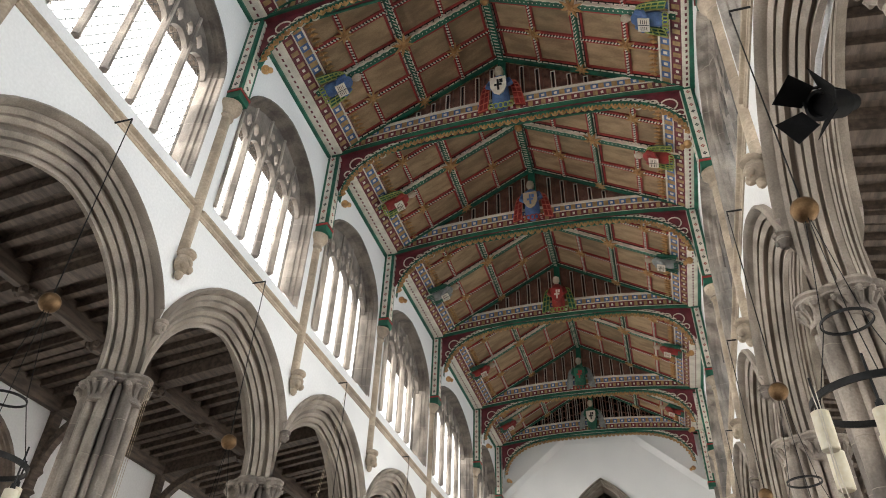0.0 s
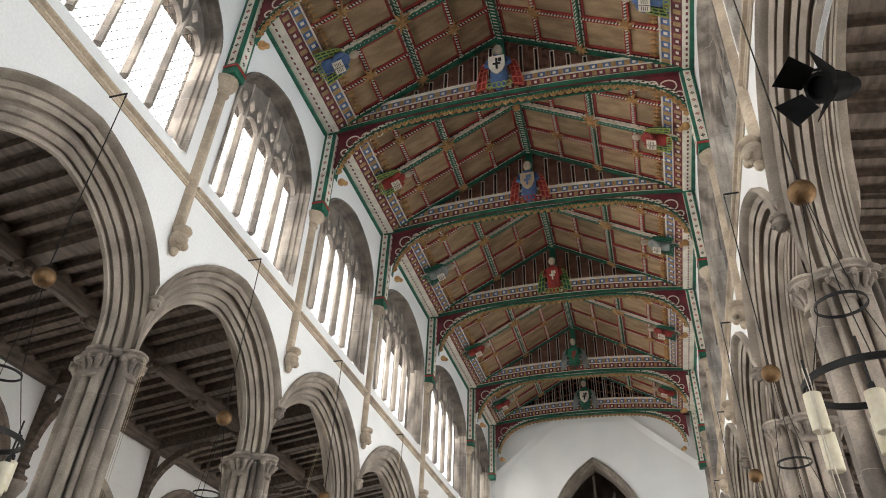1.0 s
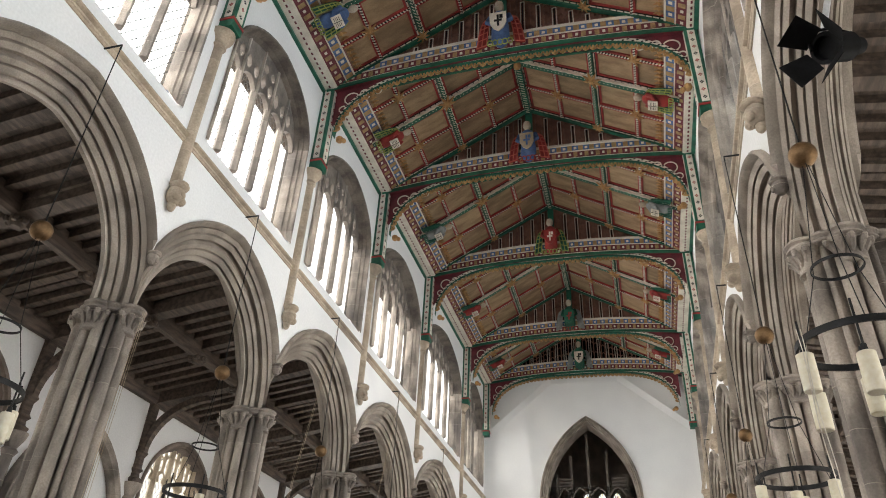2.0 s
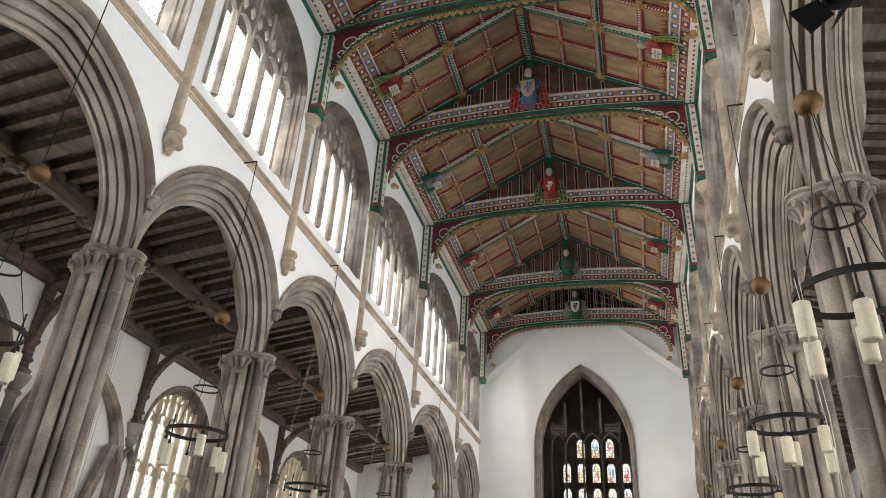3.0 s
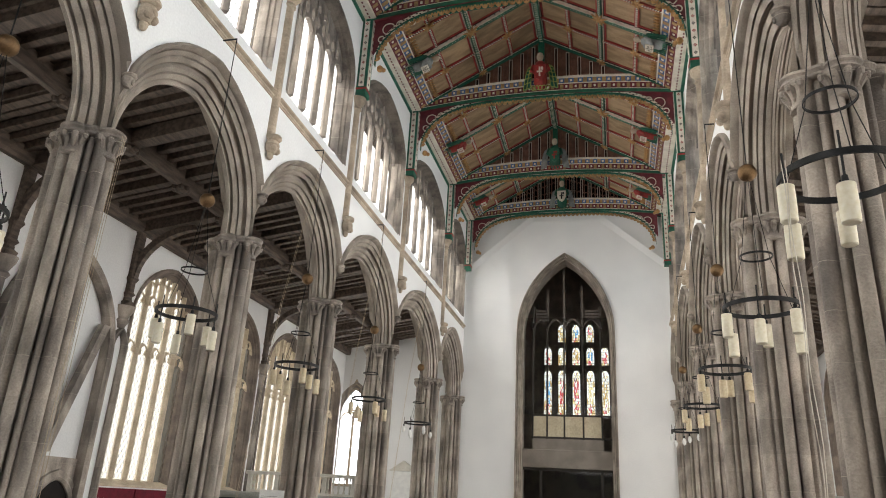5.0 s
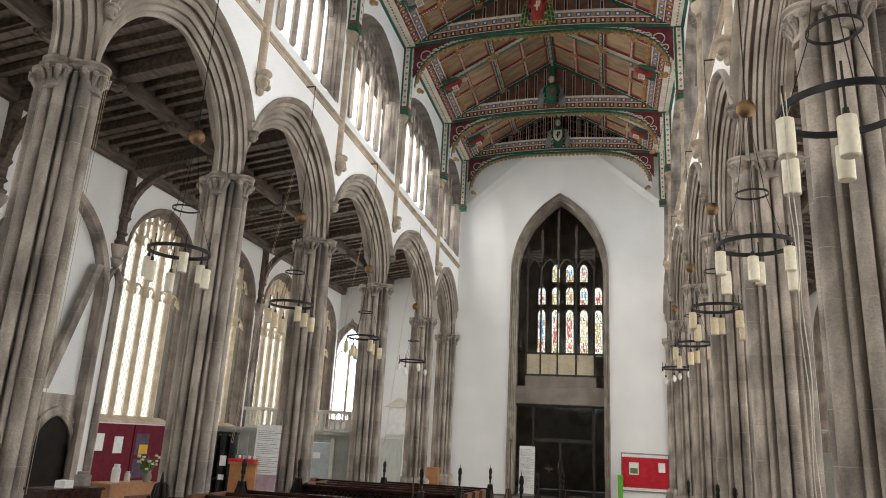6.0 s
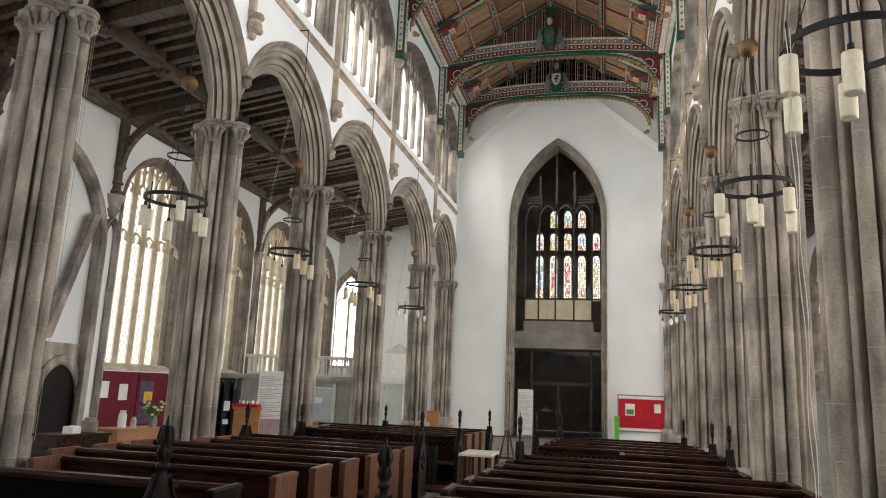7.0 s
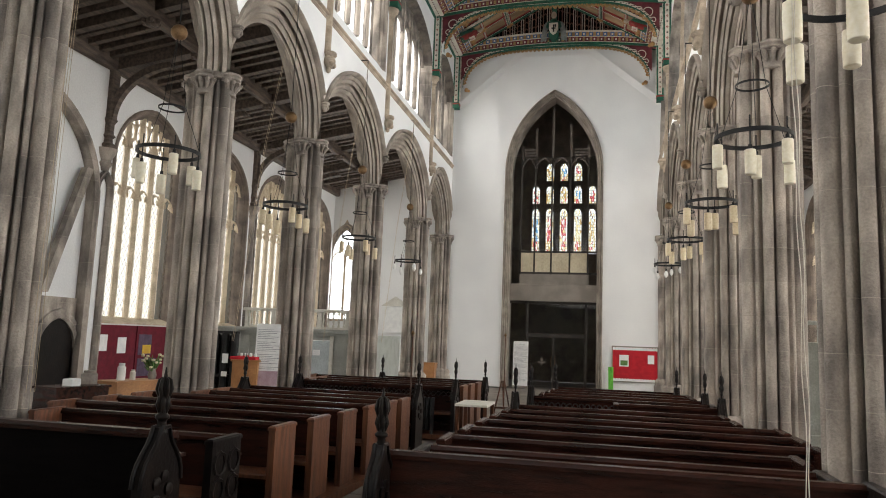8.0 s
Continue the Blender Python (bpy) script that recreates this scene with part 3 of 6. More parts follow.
def roof_bay(ya, yb):
    a, b = ya + 0.16, yb - 0.16
    ym = (a + b) / 2
    th = thing("roof_bay", "painted panelled oak ceiling bay with ribs and gilded bosses", "ceiling", "ceiling bays", "structure")
    boards = Mesh()
    for s in (-1, 1):
        for i in range(4):
            for j in range(4):
                boards.loft([[slope(s, d, y, n) for d, n in ((i / 4, 0), (i / 4 + 0.25, 0), (i / 4 + 0.25, -0.08), (i / 4, -0.08))] for y in (ya + (yb - ya) * j / 4, ya + (yb - ya) * (j + 1) / 4)], True, True)
    part("boarding", boards, BOARD, th, smooth=0)
    green, red, dash, twist, gold, dark = Mesh(), Mesh(), Mesh(), Mesh(), Mesh(), Mesh()
    green.box((-0.075, a, RIDGE - 0.2), (0.075, b, RIDGE - 0.02))
    for i in range(int((b - a) / 0.09)):
        y = a + 0.02 + i * 0.09
        twist.loft([[(x, yy + o, z) for o, z in ((0, RIDGE - 0.212), (0.022, RIDGE - 0.212), (0.022, RIDGE - 0.19), (0, RIDGE - 0.19))] for x, yy in ((-0.05, y), (0.05, y + 0.05))], True, True)
    for s in (-1, 1):
        rib(green, s, 0.5, a, 0.5, b, 0.09, -0.01, 0.12)
        rib(green, s, 0.0, ym, 1.0, ym, 0.14, -0.01, 0.13)
        rib(green, s, 0.0, a, 1.0, a, 0.1, -0.01, 0.1)
        rib(green, s, 0.0, b, 1.0, b, 0.1, -0.01, 0.1)
        rib(red, s, 0.25, a, 0.25, b, 0.13, -0.01, 0.05)
        rib(red, s, 0.75, a, 0.75, b, 0.13, -0.01, 0.05)
        for q in (0.25, 0.75):
            y = a + (b - a) * q
            rib(red, s, 0.0, y, 1.0, y, 0.13, -0.01, 0.05)
        # red margins round every panel, beside them dark fillets with cream dashes
        ln = math.hypot(EX, RIDGE - EZ)
        along = [(q + o / ln, n, f) for q, w_, n, f in ((0.25, 0.0, 0.06, 0.5), (0.75, 0.0, 0.06, 0.5)) for o in (w_,)]
        along += [(0.03, 0.02, 0.8), (0.5 - 0.075 / ln, 0.05, 0.8), (0.5 + 0.075 / ln, 0.05, 0.8), (0.97, 0.02, 0.8)]
        for d in (0.045, 0.5 - 0.125 / ln, 0.5 + 0.125 / ln, 0.955):
            rib(red, s, d, a, d, b, 0.05, -0.01, 0.03)
        for d, n, f in along:
            rib(dark, s, d, a, d, b, 0.036, -0.01, n + 0.004)
            pitch = 0.075 if f < 0.6 else 0.16
            for i in range(int((b - a) / pitch)):
                y = a + (i + 0.5) * pitch
                rib(dash, s, d - (0.006 if f < 0.6 else 0), y - pitch * f / 2, d + (0.006 if f < 0.6 else 0), y + pitch * f / 2, 0.03, n - 0.01, n + 0.01)
        cross = [(a + (b - a) * 0.25, 0.06, 0.5), (a + (b - a) * 0.75, 0.06, 0.5), (a + 0.075, 0.05, 0.8), (ym - 0.1, 0.05, 0.8), (ym + 0.1, 0.05, 0.8), (b - 0.075, 0.05, 0.8)]
        for y in (a + 0.125, ym - 0.15, ym + 0.15, b - 0.125):
            rib(red, s, 0.0, y, 1.0, y, 0.05, -0.01, 0.03)
        for y, n, f in cross:
            rib(dark, s, 0.0, y, 1.0, y, 0.036, -0.01, n + 0.004)
            pitch = (0.075 if f < 0.6 else 0.16) / ln
            for i in range(int(1 / pitch)):
                d = (i + 0.5) * pitch
                k = 0.02 if f < 0.6 else 0.0
                rib(dash, s, d - pitch * f / 2, y - k, d + pitch * f / 2, y + k, 0.03, n - 0.01, n + 0.01)
        nd = int(ln / 0.1)
        # twisted cream cord on purlin and middle rafter
        for i in range(int((b - a) / 0.09)):
            y = a + i * 0.09
            rib(twist, s, 0.494, y, 0.506, min(y + 0.075, b), 0.02, 0.11, 0.126)
        for i in range(nd):
            d = i / nd
            rib(twist, s, d + 0.3 / nd, ym, d + 0.5 / nd, ym, 0.022, 0.12, 0.136)
            rib(twist, s, d, ym - 0.075, d + 1.05 / nd, ym - 0.075 + (0.012 if i % 2 else -0.012), 0.022, 0.06, 0.135)
        # bosses: leaves round a bud
        for d, y, r, n in [(0.5, ym, 0.17, 0.15)] + [(dd, a + (b - a) * q, 0.135, 0.08) for dd in (0.25, 0.75) for q in (0.25, 0.75)] + [(0.5, a + 0.08, 0.11, 0.13), (0.5, b - 0.08, 0.11, 0.13)]:
            gold.ball(slope(s, d, y, n), r * 0.5, 8)
            for j in range(8):
                t = math.pi / 8 + j * math.pi / 4
                c, e = slope(s, d, y, n), slope(s, d + r * 1.6 * math.cos(t) / ln, y + r * 1.6 * math.sin(t), n - 0.02)
                gold.tube([c, [(p + q) / 2 for p, q in zip(c, e)], e], [r * 0.2, r * 0.26, 0.008], 5)
        # pierced gilded cresting along the eaves
        for i in range(int((b - a) / 0.12)):
            y = a + 0.06 + i * 0.12
            gold.ball(slope(s, 0.115, y, 0.03), 0.045, 6)
            gold.tube([slope(s, 0.1, y, 0.03), slope(s, 0.13, y, 0.03), slope(s, 0.143, y + 0.02, 0.05)], [0.02, 0.03, 0.008], 5)
    gold.ball((0, ym, RIDGE - 0.24), 0.11, 8)
    part("rib", green, GREEN, th, "green painted main ribs", 0)
    part("secondary_rib", red, RED, th, "red painted ribs", 0)
    part("dark_fillet", dark, CARVED, th, "dark painted fillets between the dashes", 0)
    part("dash_pattern", dash, CREAM, th, "cream painted dashes", 0)["kind"] = "stuff"
    part("twisted_cord", twist, CREAM, th, "cream twisted cord", 0)
    part("boss", gold, OCHRE, th, "gilded leaf bosses and cresting")
    return th


def tie_low(x):
    return 13.78 + 0.26 * (1 - (x / EX) ** 2)


def brace_low(x):
    return 12.4 + 1.57 * math.sqrt(max(0.0, 1 - (abs(x) / 3.82) ** 4))


def truss(y):
    th = thing("roof_truss", "painted tie beam with arched braces, gilded fringe and wall posts", "roof truss", "roof trusses", "structure")
    xs = [-EX - 0.3 + (2 * EX + 0.6) * i / 28 for i in range(29)]
    def strip(z0, z1, y0, y1, material, name, label=""):
        m = Mesh()
        m.loft([[(x, y + yy, tie_low(x) + z) for yy, z in ((y0, z0 * 1.25), (y1, z0 * 1.25), (y1, z1 * 1.25), (y0, z1 * 1.25))] for x in xs], True, True)
        return part(name, m, material, th, label, 0)
    strip(0.02, 0.46, -0.16, 0.16, MAROON, "tie_beam")
    strip(-0.01, 0.06, -0.19, -0.15, GREEN, "lower_moulding", "green roll moulding")
    strip(-0.01, 0.06, 0.15, 0.19, GREEN, "lower_moulding", "green roll moulding")
    strip(0.07, 0.085, -0.175, 0.175, CREAM, "lower_fillet", "cream fillet")
    strip(0.25, 0.27, -0.18, 0.18, CREAM, "middle_fillet", "cream fillet")
    strip(0.41, 0.47, -0.19, 0.19, CREAM, "upper_fillet", "cream fillet")
    strip(0.27, 0.41, -0.168, 0.168, BLUE, "blue_band", "blue painted band")
    sq, dots = Mesh(), Mesh()
    for i in range(52):
        x = -3.7 + 7.4 * (i + 0.5) / 52
        for f in (-1, 1):
            yy = sorted((y + f * 0.165, y + f * 0.173))
            if i % 2:
                sq.box((x - 0.06, yy[0], tie_low(x) + 0.344), (x + 0.06, yy[1], tie_low(x) + 0.506))
                dots.box((x - 0.03, yy[0], tie_low(x) + 0.175), (x + 0.03, yy[1], tie_low(x) + 0.250))
            else:
                sq.box((x - 0.05, yy[0], tie_low(x) + 0.138), (x + 0.05, yy[1], tie_low(x) + 0.281))
                dots.box((x - 0.035, yy[0], tie_low(x) + 0.388), (x + 0.035, yy[1], tie_low(x) + 0.463))
    part("gilt_square", sq, GILT, th, "painted gilt squares", 0)
    part("pale_motif", dots, CREAM, th, "small pale painted motifs", 0)
    # arched brace
    n = 40
    bx = [-3.82 + 7.64 * (1 - math.cos(math.pi * i / n)) / 2 for i in range(n + 1)]
    br, pat, sp, fr = Mesh(), Mesh(), Mesh(), Mesh()
    br.loft([[(x, y + yy, brace_low(x) + z) for yy, z in ((-0.07, 0.02), (0.07, 0.02), (0.07, 0.07), (-0.07, 0.07))] for x in bx], True, True)
    pat.loft([[(x, y + yy, brace_low(x) + z) for yy, z in ((-0.06, 0.07), (0.06, 0.07), (0.06, 0.17), (-0.06, 0.17))] for x in bx], True, True)
    for s in (-1, 1):
        xx = [s * (3.9 - 2.6 * i / 12) for i in range(13)]
        sp.loft([[(x, y + yy, z) for yy in (-0.035, 0.035) for z in ((brace_low(min(abs(x), 3.8)) + 0.15, tie_low(x) + 0.02) if yy < 0 else (tie_low(x) + 0.02, brace_low(min(abs(x), 3.8)) + 0.15))] for x in xx], True, True)
    part("brace", br, GREEN, th, "green arched brace")
    part("brace_pattern", pat, CREAM, th, "grey and cream leaf band")
    leaf = Mesh()
    for i in range(86):
        x = -3.78 + 7.56 * (1 - math.cos(math.pi * (i + 0.5) / 86)) / 2
        for f in (-1, 1):
            leaf.ball((x, y + f * 0.06, brace_low(x) + (0.1 if i % 2 else 0.14)), 0.026, 6, (1.2, 0.25, 0.8))
    part("brace_leaf", leaf, CARVED, th, "dark painted leaves")
    part("spandrel", sp, MAROON, th, "maroon tracery spandrel", 0)
    circ = Mesh()
    for s in (-1, 1):
        for x, z, r in ((3.5, 13.5, 0.17), (3.2, 13.62, 0.1), (3.68, 13.2, 0.09), (2.9, 13.7, 0.07)):
            for f in (-1, 1):
                pts = [(s * x + r * math.cos(t), y + f * 0.045, z + r * math.sin(t)) for t in [2 * math.pi * i / 14 for i in range(15)]]
                circ.tube(pts, 0.016, 5)
            for j in range(4):
                t = j * math.pi / 2 + 0.785
                circ.ball((s * x + r * 0.5 * math.cos(t), y, z + r * 0.5 * math.sin(t)), r * 0.22, 6, (1, 0.55 / max(r * 3, 0.2) * 0.2 + 0.4, 1))
    part("spandrel_tracery", circ, CREAM, th, "cream quatrefoil tracery")
    # gilded fringe: lobes along the brace
    run, last = 0.0, None
    for i in range(401):
        x = -3.8 + 7.6 * (1 - math.cos(math.pi * i / 400)) / 2
        p = Vector((x, y - 0.05, brace_low(x)))
        if last is not None:
            run += (p - last).length
        if last is None or run > 0.15:
            run = 0.0
            e = 0.01
            nx = (brace_low(x + e) - brace_low(x - e)) / (2 * e)
            d = Vector((nx, 0, -1)).normalized() if abs(x) < 3.79 else Vector((-math.copysign(1, x), 0, -0.2)).normalized()
            tdir = Vector((-d.z, 0, d.x))
            fr.tube([p + tdir * -0.075, p + tdir * -0.05 + d * 0.085, p + d * 0.115, p + tdir * 0.05 + d * 0.085, p + tdir * 0.075], [0.016, 0.026, 0.034, 0.026, 0.016], 5)
            fr.ball(p + d * 0.045, 0.032, 6, (1, 1.4, 1))
            fr.ball(p + tdir * 0.075 + d * 0.03, 0.022, 6)
        last = p
    for s in (-1, 1):
        fr.ball((s * 3.66, y, 12.32), 0.09, 8)
        fr.ball((s * 3.56, y, 12.27), 0.06, 8)
    part("fringe", fr, OCHRE, th, "gilded carved fringe")
    # wall posts
    for s in (-1, 1):
        xw = at(s, y, 0, 12.7)[0]
        po = Mesh()
        po.box((min(xw, xw - s * 0.26), y - 0.15, 11.5), (max(xw, xw - s * 0.26), y + 0.15, 13.85))
        w = part("wall_post", po, GREEN, th)
        fa = Mesh()
        fa.box((xw - s * 0.26 - 0.012, y - 0.09, 11.75), (xw - s * 0.26 + 0.012, y + 0.09, 13.85))
        fa.box((min(xw - s * 0.06, xw - s * 0.2), y - 0.156, 11.75), (max(xw - s * 0.06, xw - s * 0.2), y + 0.156, 13.85))
        part("post_face", fa, CREAM, w, "cream face with painted motifs", 0)
        dm, dr = Mesh(), Mesh()
        for i in range(10):
            z = 11.86 + i * 0.2
            m = dr if i % 2 else dm
            for dy, dz in ((-0.024, 0), (0.024, 0), (0, -0.026), (0, 0.026)):
                m.box((xw - s * 0.26 - 0.016, y + dy - 0.014, z + dz - 0.014), (xw - s * 0.26 + 0.016, y + dy + 0.014, z + dz + 0.014))
                m.box((xw - s * 0.13 + dy - 0.014, y - 0.16, z + dz - 0.014), (xw - s * 0.13 + dy + 0.014, y + 0.16, z + dz + 0.014))
        part("post_motif", dm, CARVED, w, "dark painted flowers", 0)
        part("post_motif", dr, RED, w, "red painted flowers", 0)
        rd = Mesh()
        rd.box((min(xw, xw - s * 0.275), y - 0.165, 11.66), (max(xw, xw - s * 0.275), y + 0.165, 11.71))
        part("post_band", rd, RED, w, "red band", 0)
    # pierced panelling over the beam
    tr = Mesh()
    for i in range(-22, 23):
        x = i * 0.155
        z0, z1 = tie_low(x) + 0.575, EZ + (RIDGE - EZ) * (1 - abs(x) / EX)
        if z1 - z0 > 0.06:
            tr.box((x - 0.018, y - 0.03, z0), (x + 0.018, y + 0.03, z1))
            for q in (0.35, 0.7, 0.95):
                zz = z0 + (z1 - z0) * q
                if z1 - z0 > 0.35:
                    tr.tube([(x, y, zz - 0.1), (x + 0.045, y, zz - 0.03), (x + 0.0775, y, zz), (x + 0.11, y, zz - 0.03), (x + 0.155, y, zz - 0.1)], 0.016, 5)
    part("pierced_panel", tr, TRACERY, th, "brown pierced tracery panel")
    sl, sd = Mesh(), Mesh()
    for i in range(-8, 9):
        x = i * 0.36 + 0.1
        z0, z1 = tie_low(x) + 0.62, EZ + (RIDGE - EZ) * (1 - abs(x) / EX) - 0.1
        if z1 - z0 > 0.2 and abs(x) > 0.2:
            for o in (-0.045, 0.045):
                sl.box((x + o - 0.009, y - 0.045, z0), (x + o + 0.009, y - 0.03, z1))
            sd.box((x - 0.018, y - 0.036, z0), (x + 0.018, y - 0.031, z1 - 0.018))
            sl.box((x - 0.045, y - 0.045, z1 - 0.018), (x + 0.045, y - 0.03, z1))
    part("slot_outline", sl, CREAM, th, "cream outlined slots", 0)
    part("slot", sd, CARVED, th, "dark slots", 0)
    bk = Mesh()
    zt = lambda x: EZ + (RIDGE - EZ) * (1 - abs(x) / EX)
    bk.loft([[(x, y + 0.02, tie_low(x) + 0.575), (x, y + 0.02, zt(x)), (x, y + 0.035, zt(x)), (x, y + 0.035, tie_low(x) + 0.575)] for x in (-3.2, -2.4, -1.2, 0, 1.2, 2.4, 3.2)], True, True)
    # last truss: a black sheet painted in for the unlit gap behind the tracery
    part("panel_back", bk, TRACERY if y < WEST - 1 else SHADEOAK, th, smooth=0)
    po = Mesh()
    po.box((-0.09, y - 0.14, 14.4), (0.09, y + 0.14, RIDGE))
    part("king_post", po, GREEN, th)
    return th


def cornice(s, ya, yb):
    th = thing("cornice", "painted wall cornice with chequered bands", "cornice", "cornices", "structure")
    xw = at(s, (ya + yb) / 2, 0, 13.8)[0]
    a, b = ya + 0.19, yb - 0.19
    A, B = Vector((3.86, 13.8)), Vector((3.44, 14.12))
    nrm = Vector((-(B - A).y, (B - A).x)).normalized() * -1
    nrm = nrm if nrm.y < 0 else -nrm
    def cell(m, t0, t1, n, y0, y1):
        """A strip of the slanting face from t0 to t1, n proud of it."""
        p = [A.lerp(B, t0) - nrm * 0.03, A.lerp(B, t1) - nrm * 0.03, A.lerp(B, t1) + nrm * n, A.lerp(B, t0) + nrm * n]
        m.loft([[(s * q.x, y, q.y) for q in p] for y in (y0, y1)], True, True)
    def band(t0, t1, n, material, name, label=""):
        m = Mesh()
        cell(m, t0, t1, n, a, b)
        return part(name, m, material, th, label, 0)
    def strip(x0, x1, z0, z1, material, name, label=""):
        m = Mesh()
        m.box((min(s * x0, s * x1), a, z0), (max(s * x0, s * x1), b, z1))
        return part(name, m, material, th, label, 0)
    far = abs(xw) + 0.15
    m = Mesh()
    m.loft([[(s * x, y, z) for x, z in ((far, 13.8), (3.86, 13.8), (3.44, 14.12), (3.44, 14.2), (far, 14.2))] for y in (a, b)], True, True)
    part("cornice_beam", m, MAROON, th, smooth=0)
    if abs(xw) > 3.9:
        strip(3.85, abs(xw), 13.77, 13.805, CREAM, "soffit", "cream soffit with painted dots")
    strip(abs(xw) - 0.07, abs(xw) + 0.02, 13.71, 13.79, GREEN, "wall_moulding", "green moulding")
    band(0.0, 0.05, 0.02, CREAM, "lower_fillet", "cream fillet")
    band(0.5, 0.55, 0.015, CREAM, "middle_fillet", "cream fillet")
    band(0.93, 1.0, 0.03, CREAM, "upper_fillet", "cream fillet")
    band(0.56, 0.93, 0.006, BLUE, "blue_band", "blue painted band")
    sq, dots, dk = Mesh(), Mesh(), Mesh()
    n = int((b - a) / 0.142)
    for i in range(n):
        y = a + (b - a) * (i + 0.5) / n
        if i % 2:
            cell(sq, 0.57, 0.92, 0.011, y - 0.06, y + 0.06)
            cell(dots, 0.2, 0.32, 0.011, y - 0.03, y + 0.03)
        else:
            cell(sq, 0.12, 0.42, 0.011, y - 0.05, y + 0.05)
            cell(dots, 0.66, 0.82, 0.012, y - 0.035, y + 0.035)
        xm = s * (3.86 + abs(xw) - 0.07) / 2
        dk.box((xm - 0.02, y - 0.034, 13.764), (xm + 0.02, y + 0.034, 13.78))
    part("gilt_square", sq, GILT, th, "painted gilt squares", 0)
    part("pale_motif", dots, CREAM, th, "small pale painted motifs", 0)
    part("soffit_motif", dk, MAROON, th, "dark painted flowers", 0)


for ya, yb in BAYS:
    roof_bay(ya, yb if yb < WEST else yb - 0.3)
    for s in (-1, 1):
        cornice(s, ya, yb if yb < WEST else yb - 0.3)
TRUSSES = PIERS[:-1] + [WEST - 0.3]
for y in TRUSSES:
    truss(y)

cover = Mesh()
for s in (-1, 1):
    cover.add([(s * 6, EAST - 1, 13.4), (0, EAST - 1, 16.6), (0, 36, 16.6), (s * 6, 36, 13.4)], [(0, 1, 2, 3)])
tagged(part("roof_covering", cover, OAK, smooth=0), "outer roof covering above the boarded ceiling", "roof", kind="structure")

# ---- west wall and tower arch ----
TA, TSPR, TRISE, TDEEP = 1.84, 8.85, 3.28, 1.1
TX = 0.05
ww = Mesh()
curve = [(TX + u, TSPR + z) for u, z in arch(TA + 0.1, TRISE + 0.1, 16)]
for y in (WEST, WEST + TDEEP):
    for x0, x1 in ((-4.6, TX - TA - 0.1), (TX + TA + 0.1, 4.6)):
        ww.add([(x0, y, 0), (x1, y, 0), (x1, y, 16.4), (x0, y, 16.4)], [(0, 1, 2, 3)])
    for (u0, z0), (u1, z1) in zip(curve[:-1], curve[1:]):
        ww.add([(u0, y, z0), (u1, y, z1), (u1, y, 16.4), (u0, y, 16.4)], [(0, 1, 2, 3)])
tagged(part("wall_west", ww, PLASTER, smooth=0), "tall white limewashed west wall round the tower arch", "wall", kind="structure")
rk = Mesh()
# the wall below the old roof line stands slightly proud
low = [(-4.2, 11.68), (-1.31, 14.14), (1.46, 14.12), (4.3, 11.7)]
for (x0, z0), (x1, z1) in zip(low[:-1], low[1:]):
    k = 3
    for j in range(k):
        xa, xb = x0 + (x1 - x0) * j / k, x0 + (x1 - x0) * (j + 1) / k
        za, zb = z0 + (z1 - z0) * j / k, z0 + (z1 - z0) * (j + 1) / k
        rk.loft([[(x, WEST - 0.09, z - 0.05), (x, WEST - 0.09, z), (x, WEST + 0.01, z + 0.02), (x, WEST + 0.01, z - 0.4)] for x, z in ((xa, za), (xb, zb))], True, True)
tagged(part("old_roof_line", rk, PLASTER, smooth=0), "raking white plaster ridge of an older roof line", "trim", kind="structure")
tm = Mesh()
rings = []
for r, v in ((0.15, 0.0), (0.15, -0.06), (0.125, -0.08), (0.1, -0.06), (0.09, 0.05), (0.07, 0.05), (0.06, -0.01), (0.03, -0.01), (0.02, 0.03), (0.03, 0.1), (0.0, 0.11), (-0.02, 0.1), (-0.03, 0.17), (0.0, 0.2), (-0.04, 0.24), (-0.07, 0.24), (-0.08, 0.3), (-0.08, TDEEP)):
    rings.append([(TX - TA - r, WEST + v, 0)] + [(TX + u, WEST + v, TSPR + z) for u, z in arch(TA + r, TRISE + r, 16)] + [(TX + TA + r, WEST + v, 0)])
tm.loft([list(c) for c in zip(*rings)], False)
tagged(part("tower_arch", tm, ARCHSTONE), "tall pointed stone tower arch with moulded jambs", "arch", kind="structure")

